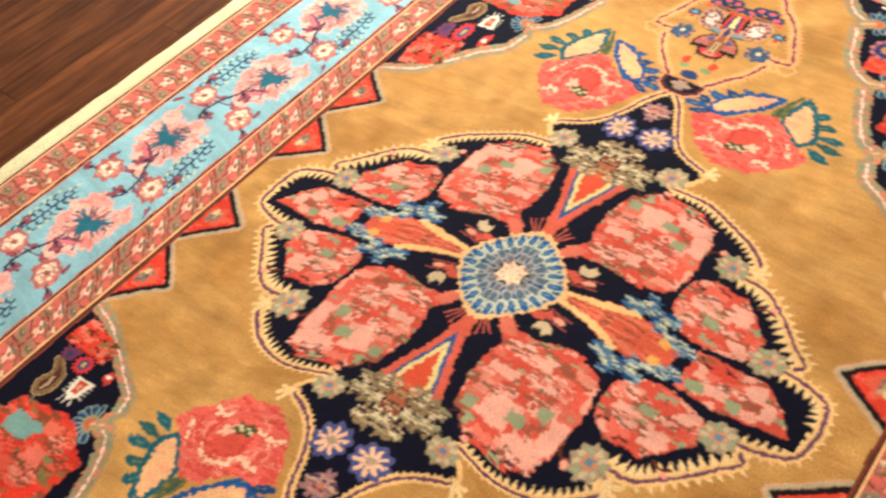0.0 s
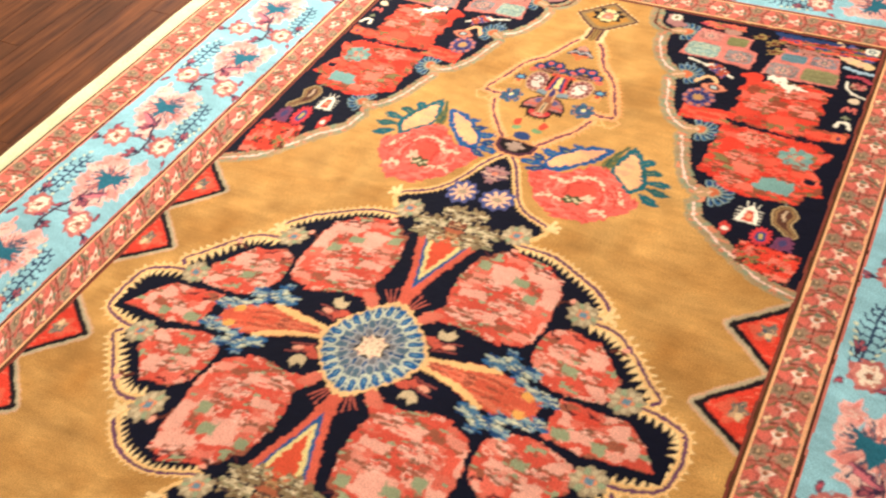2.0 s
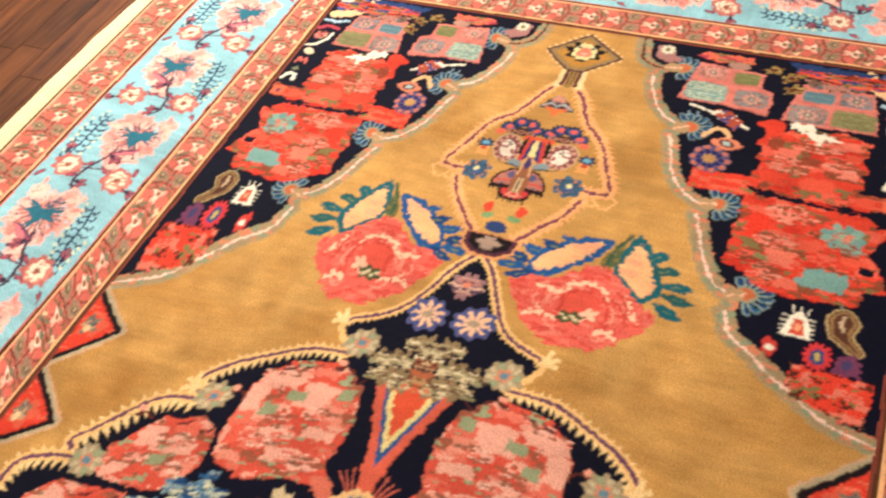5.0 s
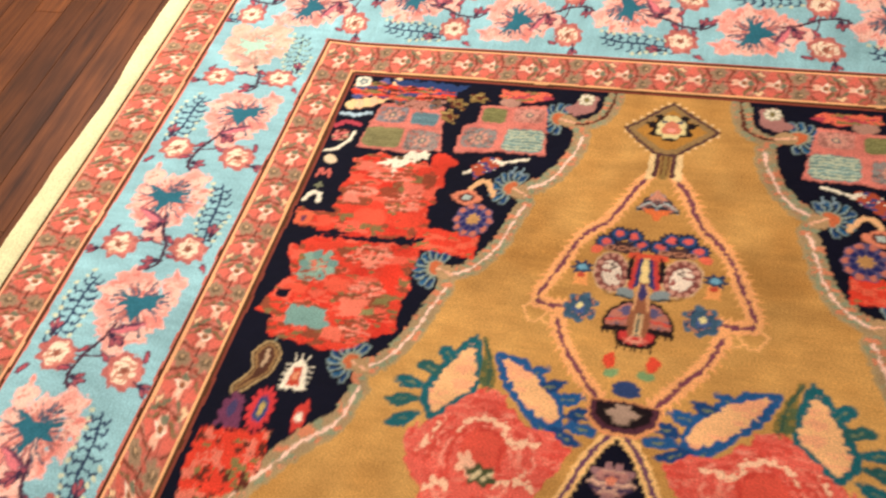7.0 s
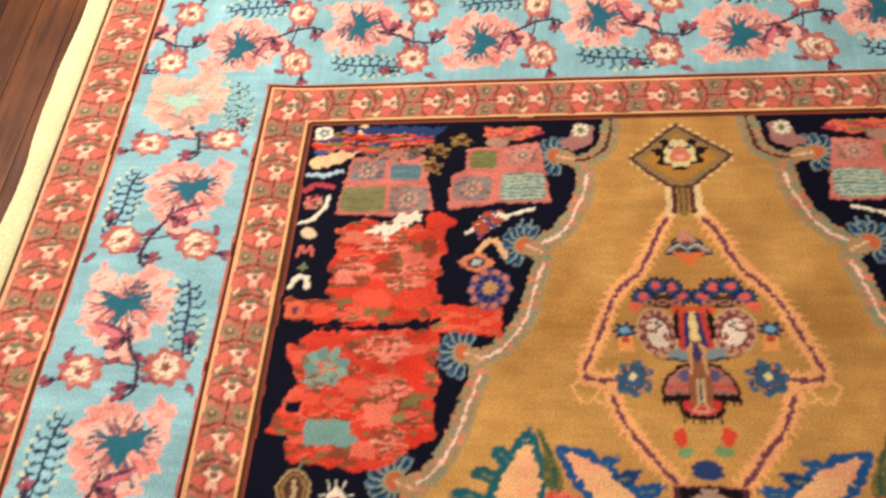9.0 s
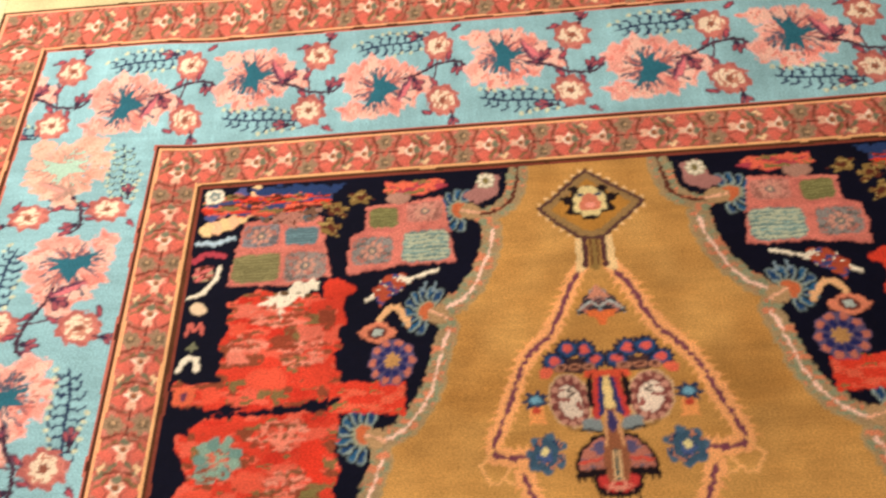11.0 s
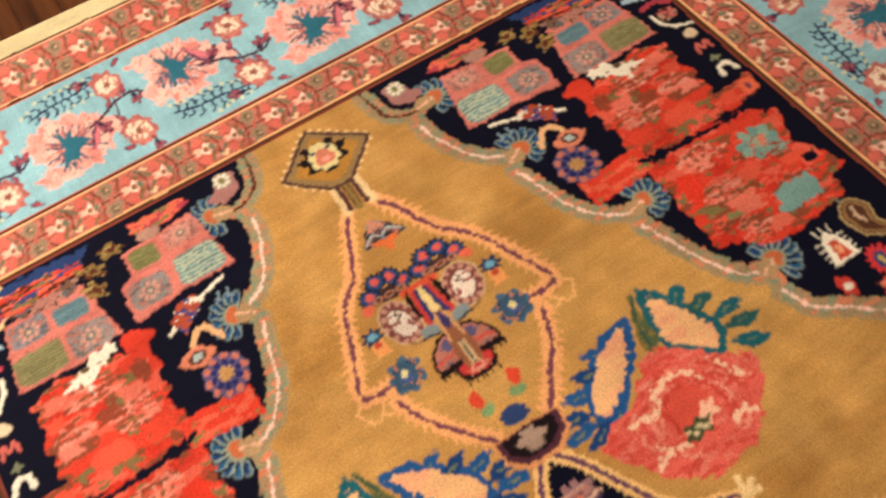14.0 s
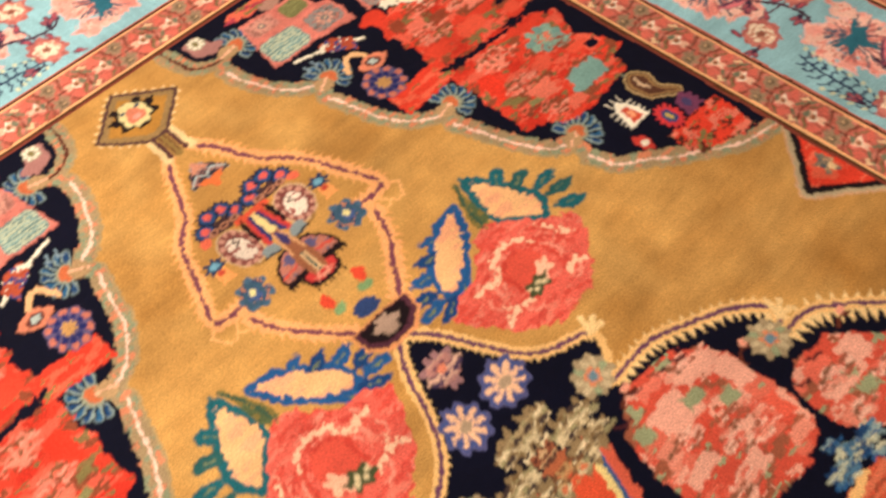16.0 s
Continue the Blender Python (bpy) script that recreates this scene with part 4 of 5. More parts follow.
# flowers of the pendant
Q.code = 2
Q.poly([(-3.8, 100.6), (-2.4, 103.0), (0, 105.2), (2.4, 103.0), (3.8, 100.6), (0, 100.2)], mottled([(lin(46, 44, 52), 1), (lin(120, 130, 136), 0.42), (lin(160, 110, 100), 0.3)], 0.8, 0.5, 14), 0.3)
Q.poly([(-1.4, 103.4), (0, 105.4), (1.4, 103.4)], lin(196, 130, 104), 0.2)
Q.line([(-3.2, 101.2), (-1.2, 102.6), (0, 101.6), (1.2, 102.6), (3.2, 101.2)], 0.35, lin(170, 176, 170))
Q.poly([(-2.4, 101), (0, 98.4), (2.4, 101)], lin(222, 112, 60), 0.3)
for s in (1, -1):
    Q.code = motif("blue_blossoms", "cluster of round blue flowers with coral hearts", 2)
    Q.poly([(s * 0.8, 93.6), (s * 8, 93.8), (s * 6.8, 91.4), (s * 2, 91.2)], lin(70, 46, 44), 0.3)
    for x, y in ((1.5, 93.3), (7.3, 93.4), (3.0, 95.0), (5.4, 95.2)):
        Q.bloom(s * x, y, 1.75, 1.5, lin(26, 30, 56), 11, 0.13)
        Q.bloom(s * x, y, 1.35, 1.15, lin(40, 74, 118))
        Q.bloom(s * x, y, 0.75, 0.65, lin(222, 94, 84))
    for x in (2.4, 4.4, 6.4):
        Q.bloom(s * x, 92.2, 0.9, 0.55, lin(190, 128, 98))
        Q.bloom(s * x, 92.2, 0.5, 0.3, lin(84, 46, 40))
    Q.code = 2
    Q.bloom(s * 1.2, 90.9, 1.8, 0.9, lin(216, 84, 56), rough=0.2)
    Q.bloom(s * 8.4, 91.6, 1.0, 0.8, lin(224, 104, 76), rough=0.2)
    Q.code = motif("oval_flower", "oval flower with a speckled rim and white heart", 2)
    Q.bloom(s * 5.4, 87.4, 3.0, 3.9, lin(206, 170, 130), turn=-s * 0.2)
    Q.bloom(s * 5.4, 87.4, 2.7, 3.6, lin(124, 66, 60), turn=-s * 0.2)
    Q.bloom(s * 5.4, 87.2, 1.6, 2.4, mottled([(lin(228, 206, 184), 1), (lin(150, 84, 76), 0.4)], 0.7, 0.6, 55), turn=-s * 0.3)
    Q.line([(s * 4.6, 89.6), (s * 5.6, 88.8), (s * 4.8, 88.4), (s * 5.8, 87.8)], 0.3, lin(60, 40, 40))
    for k in range(12):
        Q.bloom(s * 5.4 + 2.35 * math.cos(k * 0.52), 87.4 + 3.2 * math.sin(k * 0.52), 0.42, 0.42, lin(196, 140, 120))
    Q.code = 2
    Q.line(curve([(s * 2.8, 84.4), (s * 4.4, 83.2), (s * 6, 83.8)]), 0.4, lin(150, 110, 60))
    Q.bloom(s * 10.2, 87.8, 1.6, 1.1, lin(36, 50, 80), 7, 0.25)
    Q.bloom(s * 10.2, 87.8, 0.9, 0.5, lin(110, 160, 180))
    Q.poly([(s * 9.2, 86.8), (s * 11.2, 86.8), (s * 11.4, 84.4), (s * 9, 84.4)], lin(236, 156, 90), 0.2)
    Q.bloom(s * 10.2, 86.4, 0.6, 0.5, lin(190, 70, 50))
    Q.code = motif("blue_flower", "small ragged blue flower with a yellow heart", 2)
    for i in range(7):
        Q.bloom(s * 9.2 + 1.9 * math.cos(0.9 * i), 80.2 + 1.9 * math.sin(0.9 * i), 1.2, 0.85, lin(70, 98, 120), turn=0.9 * i + 0.5, rough=0.3)
    Q.bloom(s * 9.2, 80.2, 2.2, 2.2, mottled([(lin(56, 84, 104), 1), (lin(176, 116, 92), 0.4), (lin(40, 56, 84), 0.3)], 1.0, 0.9, 15), 6, 0.1, 0.4, 0.35, 3)
    Q.bloom(s * 9.2, 80.0, 1.0, 1.1, lin(64, 84, 128), 5, 0.2)
    Q.bloom(s * 9.2, 80.4, 0.6, 0.6, lin(220, 204, 140))
    Q.code = 2
    Q.poly([(s * 0.6, 90.4), (s * 1.8, 90.4), (s * 2.6, 84.6), (s * 1.4, 84.6)], lin(190, 60, 54))
    Q.poly([(s * 0.3, 90.4), (s * 1.0, 90.4), (s * 1.7, 85), (s * 0.8, 85)], lin(44, 50, 96))
    Q.bloom(s * 2.6, 83.8, 1.4, 1.0, lin(130, 140, 140), power=3)
    Q.line([(s * 1.4, 82.8), (s * 4, 83.2)], 0.4, BLACK)
    Q.poly([(s * 0.8, 82.2), (s * 2.6, 82.0), (s * 4.2, 80.4), (s * 5.0, 78.6), (s * 5.0, 76.9), (s * 0.8, 77.2)], BLACK, grow=0.28)
    Q.poly([(s * 0.8, 82.0), (s * 2.5, 81.8), (s * 4.0, 80.3), (s * 4.8, 78.6), (s * 4.7, 77.6), (s * 0.8, 77.8)], mottled([(lin(182, 112, 94), 1), (lin(128, 104, 112), 0.34)], 1.0, 0.5, 19))
    Q.poly([(s * 1.4, 81.6), (s * 2.9, 81.2), (s * 2.4, 79.6), (s * 1.3, 79.8)], lin(92, 84, 116), 0.1)
    Q.line([(s * 1.2, 79.2), (s * 4.6, 78.6)], 0.4, lin(206, 78, 62))
    for x in (2.4, 3.3, 4.2, 5.0):
        Q.line([(s * x, 77.2), (s * x, 76.3)], 0.38, BLACK)
    Q.poly([(s * 1.9, 91), (s * 2.9, 90.2), (s * 2.8, 86.4), (s * 2.2, 86.2)], BLACK, 0.15)
    Q.bloom(s * 3.2, 71.4, 0.9, 1.3, lin(214, 72, 48), rough=0.2)
    Q.bloom(s * 2.4, 69.4, 1.2, 0.8, lin(120, 150, 100), rough=0.2)
Q.poly([(-0.4, 90.6), (0.4, 90.6), (0.9, 84), (-0.9, 84)], lin(226, 196, 130))
Q.poly([(-2.9, 77.0), (2.9, 77.0), (2.9, 75.2), (1.8, 74.0), (-1.8, 74.0), (-2.9, 75.2)], BLACK, 0.12, grow=0.1)
Q.poly([(-2.5, 76.8), (2.5, 76.8), (2.5, 75.4), (1.5, 74.6), (-1.5, 74.6), (-2.5, 75.4)], mottled([(lin(196, 58, 54), 1), (lin(222, 140, 116), 0.34)], 0.8, 0.5, 88))
for x in (-2.3, -1.0, 0.2, 1.2, 2.4):
    Q.line([(x, 74.4), (x, 73.5)], 0.34, BLACK)
Q.poly([(-0.8, 86), (0.8, 86), (1.2, 81.6), (1.7, 79.4), (1.3, 75.9), (-1.3, 75.9), (-1.7, 79.4), (-1.2, 81.6)], lin(150, 92, 62))
Q.poly([(-1.4, 79.8), (-0.5, 80.2), (-0.4, 76.0), (-1.2, 76.0)], lin(222, 214, 186))
Q.poly([(-0.4, 80.4), (0.2, 80.4), (0.2, 76.0), (-0.4, 76.0)], lin(64, 92, 84))
Q.poly([(0.2, 80.2), (0.6, 80.2), (0.6, 76.0), (0.2, 76.0)], lin(216, 176, 128))
Q.line([(-0.6, 85.6), (-1.1, 81)], 0.4, lin(218, 160, 110))
Q.line([(0.6, 85.6), (1.1, 81)], 0.4, lin(218, 160, 110))
Q.bloom(0, 84.2, 0.7, 1.6, lin(60, 52, 96))
Q.bloom(0, 66.8, 1.9, 1.5, lin(44, 62, 104), rough=0.2)
Q.poly([(-5.2, 64.8), (5.2, 64.8), (5, 61.8), (2.4, 59.6), (-2.4, 59.6), (-5, 61.8)], lin(226, 150, 96), 0.15)
Q.poly([(-4.8, 64.6), (4.8, 64.6), (4.6, 62.0), (2.2, 60.2), (-2.2, 60.2), (-4.6, 62.0)], lin(84, 44, 56))
Q.poly([(-4.0, 64.4), (4.0, 64.4), (3.8, 62.4), (1.8, 61), (-1.8, 61), (-3.8, 62.4)], BLACK)
Q.bloom(0, 62.6, 2.2, 1.2, lin(170, 140, 120), 5, 0.25, 0.2, 0.25)
Q.code = None

# ---- border tiles: along each tile y runs the way the blossoms' tails point; x runs from the rug's edge inwards ----
SKY = lambda x, y: np.array(LBLUE) * (0.82 + 0.34 * (0.55 * grain(x, y, 7, 3.5, 131) + 0.45 * grain(x, y, 12, 0.6, 132)))[..., None]
main = Loom(-13, 13, 0, 50, 7, LBLUE, wrap=50)
main.C[:] = SKY(main.X, main.Y)


def twig_flower(loom, x, y, r):
    loom.bloom(x, y, r * 1.1, r * 0.95, lin(184, 102, 94), 8, 0.09, 0.4 + x, 0.35)
    loom.bloom(x + 0.4, y + 0.3, r * 0.85, r * 0.7, lin(208, 124, 110), 6, 0.1, x, 0.3)
    loom.bloom(x, y, r * 0.72, r * 0.6, mottled([(lin(244, 216, 186), 1), (lin(206, 140, 116), 0.4)], 0.6, 0.4, int(10 * abs(x))), 6, 0.09, rough=0.3, turn=0.2 * x)
    loom.bloom(x, y, r * 0.24, r * 0.2, lin(150, 88, 70), 5, 0.2)


def bud(loom, x, y, turn, size=1.0):
    c, s = math.cos(turn), math.sin(turn)
    for a, l, w in ((0, 2.6, 0.55), (0.55, 1.9, 0.5), (-0.55, 1.9, 0.5)):
        ca, sa = math.cos(turn + a), math.sin(turn + a)
        loom.line([(x, y), (x + size * l * ca, y + size * l * sa)], w * size * 1.9, lin(52, 40, 66), 0.14)
        loom.bloom(x + size * l * 0.75 * ca, y + size * l * 0.75 * sa, size * 0.8, size * 0.36, lin(168, 84, 92), turn=turn + a)
    loom.line([(x - 1.4 * c * size, y - 1.4 * s * size), (x, y)], 0.4, lin(60, 40, 56))


for unit, m in ((0, 1), (25, -1)):
    # the large blossom, with a ragged heart and a long lower petal
    cx, cy = 2.7 * m, unit + 12.5
    petals = [(-3.0, -4.6, 2.9, 2.4), (0.6, -3.4, 1.8, 1.8), (4.6, -4.0, 3.3, 1.7), (-5.6, -1.2, 2.2, 1.9), (-5.4, 2.2, 2.0, 1.6), (4.8, -0.2, 2.6, 1.5), (4.0, 3.2, 2.1, 1.9), (-3.2, 5.0, 1.9, 2.3), (1.8, 6.2, 1.7, 2.6), (-0.6, 8.2, 2.0, 3.6)]
    dye = mottled([(lin(238, 162, 146), 1), (lin(244, 190, 170), 0.5), (lin(232, 138, 124), 0.3)], 2.2, 1.6, 140 + unit)
    main.code = 7
    for px, py, rx, ry in petals:
        main.bloom(cx + m * px, cy + py, rx + 0.35, ry + 0.35, lin(238, 182, 174), 5, 0.16, px, 0.45)
    for px, py, rx, ry in petals:
        main.bloom(cx + m * px, cy + py, rx, ry, dye, 5, 0.2, px, 0.5)
    main.bloom(cx, cy + 0.6, 3.9, 3.9, dye)
    main.code = None
    for i in range(58):
        a = rng.uniform(0, 2 * math.pi)
        l = rng.uniform(2.8, 5.0) + (rng.uniform(1.2, 3.6) if math.sin(a) > 0.7 else 0) + (0.9 if abs(math.cos(a)) > 0.8 else 0)
        bend = rng.uniform(-0.18, 0.18)
        main.line([(cx + 1.4 * math.cos(a), cy + 1.4 * math.sin(a)), (cx + 0.6 * l * math.cos(a + bend), cy + 0.6 * l * math.sin(a + bend)), (cx + l * math.cos(a), cy + l * math.sin(a))], 0.26, lin(74, 88, 104) if i % 3 else lin(192, 108, 98), 0.14)
    heart = [(0, -0.9), (1.6, -1.4), (4.4, -2.2), (3.0, -0.6), (3.8, 0.6), (1.8, 1.3), (1.0, 2.4), (0.5, 4.6), (-0.5, 2.8), (-1.6, 1.6), (-3.6, 1.4), (-2.4, 0.2), (-4.2, -1.6), (-1.8, -1.2)]
    main.poly([(cx + m * a, cy + b) for a, b in heart], TEAL, 0.35)
    # the fern on the other side
    stem = curve([(-6.6 * m, unit + 8.2), (-7.6 * m, unit + 13), (-7.8 * m, unit + 18), (-8.6 * m, unit + 23.2)])
    main.line(stem, 0.42, lin(40, 56, 84), 0.08)
    for n, (at, way) in enumerate(along(stem, 1.75)):
        for side in (1, -1):
            out = np.array([-way[1], way[0]]) * side
            reach = (1.6 + 0.9 * math.sin(math.pi * min(1, n / 8))) * rng.uniform(0.85, 1.15)
            if side < 0:
                at = at + way * 0.85
            tip = at + out * reach - way * rng.uniform(1.0, 1.6)
            main.line([at, at + out * reach * 0.7 + way * 0.2, at + out * reach * 0.92 - way * 0.2, tip + way * 0.5], 0.34, lin(32, 44, 78), 0.08)
            main.line([at + out * reach * 0.5 - way * 0.1, at + out * reach * 0.62 + way * 0.55], 0.28, lin(32, 44, 78), 0.06)
            if n > 3 or side > 0:
                main.bloom(tip[0] + 0.2 * out[0], tip[1] - 0.2 * way[1], 0.44, 0.38, lin(206, 206, 172))
    # the twig with two small flowers that joins it to the next blossom
    ty = unit + 25
    main.line(curve([(1.0 * m, ty - 7.5), (-0.4 * m, ty - 3.4), (-2.0 * m, ty - 0.6), (-2.4 * m, ty + 3.6), (-1.0 * m, ty + 5.4)]), 0.56, lin(70, 40, 58), 0.12)
    main.line([(-2.0 * m, ty - 0.6), (3.6 * m, ty - 1.6)], 0.4, lin(84, 48, 66))
    main.line([(-2.0 * m, ty - 0.4), (-4.4 * m, ty - 0.8)], 0.4, lin(84, 48, 66))
    twig_flower(main, -6.4 * m, ty - 0.4, 3.2)
    twig_flower(main, 6.4 * m, ty + 0.6, 3.3)
    for lx, ly, la in ((0.6, -6.4, 0.9), (-1.6, -2.6, 2.4), (1.2, -1.8, 0.6), (-3.0, 1.6, 2.9), (-1.2, 4.6, 0.4), (8.6, -3.4, 1.2), (-10.2, 2.6, 2.2)):
        ang = la if m > 0 else math.pi - la
        main.bloom(m * lx + 0.9 * math.cos(ang), ty + ly + 0.9 * math.sin(ang), 1.25, 0.55, lin(98, 56, 76), turn=ang, rough=0.15)
        main.bloom(m * lx + 1.0 * math.cos(ang), ty + ly + 1.0 * math.sin(ang), 0.8, 0.28, lin(190, 84, 92), turn=ang)
    for da, wide, tone in ((0.0, 0.9, lin(96, 56, 78)), (0.3, 0.56, lin(224, 120, 126))):
        main.bloom(3.4 * m, ty - 7.2 + da, 2.6 - da, wide, tone, turn=-0.55 * m, rough=0.2)
    bud(main, 1.2 * m, ty - 5.2, 0.5 if m > 0 else 2.6, 1.0)
    bud(main, -1.6 * m, ty + 3.2, 0.2 if m > 0 else 2.9, 0.9)
    bud(main, -9.2 * m, ty - 4.4, -1.7, 0.9)
    bud(main, 10.2 * m, ty + 2.4, 0.2 if m > 0 else 2.9, 0.85)

guard = Loom(-5.5, 5.5, 0, 13, 8, RUST, wrap=13)
guard.C[:] = mottled([(lin(192, 100, 82), 1), (lin(206, 124, 106), 0.5), (lin(172, 94, 76), 0.4), (lin(160, 118, 96), 0.26)], 1.3, 0.9, 150)(guard.X, guard.Y % 13)
for y in (4.0, 9.2):
    guard.bloom(0, y, 2.7, 2.0, lin(204, 108, 92), 5, 0.16, 0.3, 0.25)
    for s in (1, -1):
        guard.bloom(s * 2.4, y - 0.6, 1.3, 0.7, lin(216, 106, 88), turn=s * 0.6, rough=0.2)
        guard.line([(s * 1.2, y + 1.4), (s * 3.0, y + 0.2)], 0.45, lin(128, 104, 70), 0.15)
    guard.bloom(0, y + 0.1, 2.2, 1.6, lin(140, 70, 54), 5, 0.24, 1.57, 0.4)
    guard.bloom(0, y - 0.1, 2.0, 1.4, lin(216, 108, 92), 5, 0.24, 1.57, 0.35)
    guard.bloom(0, y, 1.75, 0.95, lin(234, 180, 150), 5, 0.3, 1.57, 0.3)
    guard.poly([(-1.5, y + 0.5), (-0.5, y - 0.2), (0, y - 0.9), (0.5, y - 0.2), (1.5, y + 0.5), (0, y + 0.35)], lin(244, 220, 194), 0.2)
    guard.bloom(0, y + 0.2, 0.5, 0.45, lin(150, 90, 60))
    guard.bloom(0, y + 1.3, 0.8, 0.45, lin(116, 116, 92))
for s in (1, -1):
    guard.bloom(s * 2.2, 0, 1.6, 1.3, lin(156, 126, 98), 7, 0.14, 0.4, 0.2)
    guard.bloom(s * 2.2, 0, 0.8, 0.6, lin(112, 92, 70), 5, 0.2)
    guard.bloom(s * 2.2, 0.2, 0.35, 0.3, lin(200, 160, 120))
    guard.line([(s * 2.3, 6.0), (s * 2.9, 6.6), (s * 2.2, 7.2)], 0.5, lin(238, 196, 150))
    guard.line([(s * 0.8, 7.4), (s * 3.0, 5.4)], 0.6, lin(116, 110, 84), 0.25)
    guard.line([(s * 0.4, 6.4), (s * 2.0, 6.0)], 0.3, lin(110, 56, 40), 0.1)
    guard.line([(s * 1.0, 1.6), (s * 3.6, 2.6), (s * 4.2, 4.4)], 0.3, lin(116, 60, 44), 0.12)
    guard.line([(s * 1.0, 11.6), (s * 3.4, 10.8), (s * 4.2, 8.8)], 0.3, lin(116, 60, 44), 0.12)
    guard.bloom(s * 4.0, 10.4, 0.6, 0.45, lin(214, 90, 62))
    guard.bloom(s * 4.1, 2.2, 0.6, 0.5, lin(150, 100, 66))
guard.line([(0, 0.6), (0, 2.4)], 0.3, BROWN)
guard.line([(0, 11.4), (0, 12.8)], 0.3, BROWN)

# ---- the rug itself ----
IG, MAIN, OG = 74.5, 99.5, 111.5
V_IG, V_MAIN, V_OG = 138.0, 162.2, 174.3
CELL = 0.25


def smooth(x, a, b):
    t = np.clip((x - a) / (b - a), 0, 1)
    return t * t * (3 - 2 * t)


def lay(u, v):
    """From the design's centimetres to places on the floor: the weave is a little skewed and wider on one side."""
    fade = 1 - smooth(np.abs(v), 42, 62)
    skew = 0.012 + 0.063 * (1 - smooth(v, 42, 62)) * smooth(v, -150, -80)
    drop = 3.7 * smooth(np.abs(u), 12, 45) * fade
    x = u + 2.5 * np.minimum(np.abs(u) / FIELD_W, 1) + 0.35 * (grain(v, u, 26, 400, 201) - 0.5) * smooth(np.abs(u), 60, 110)
    drop = drop + 3.6 * np.exp(-((np.abs(u) - 25) / 11) ** 2 - ((v + 31) / 7) ** 2)
    y = v - drop * (1 - smooth(np.abs(u), 66, 76)) + skew * np.clip(u, -66, 66) * (1 - smooth(np.abs(u), 66, 80)) + 0.3 * (grain(u, v, 30, 400, 202) - 0.5) * smooth(np.abs(v), 100, 140)
    z = 0.14 * (grain(u, v, 22, 30, 203) - 0.5) + 0.05 * (grain(u, v, 1.1, 0.8, 204) - 0.5)
    z = z + 0.3 * np.exp(-((v - 95 - 0.25 * u) / 2.4) ** 2 - ((u + 20) / 9) ** 2)
    return x / 100, y / 100, z / 100


def stripes(out, across, mask, bands):
    for a, b, colour in bands:
        out[mask & (across >= a) & (across < b)] = colour


SIDE_AT = np.array([-160.0, -136, -112, -88, -64, -38, -10.9, 16.7, 43.8, 68.7, 91.6, 114.5, 134.0, 158.0])
SIDE_KNOT = (25.0 * np.arange(13, -1, -1)) + 12.5
END_AT = np.array([-106.0, -82, -59.3, -35.1, -12.9, 11.9, 35.5, 59, 82, 106])
END_KNOT = 25.0 * np.arange(-1, 9) + 12.5


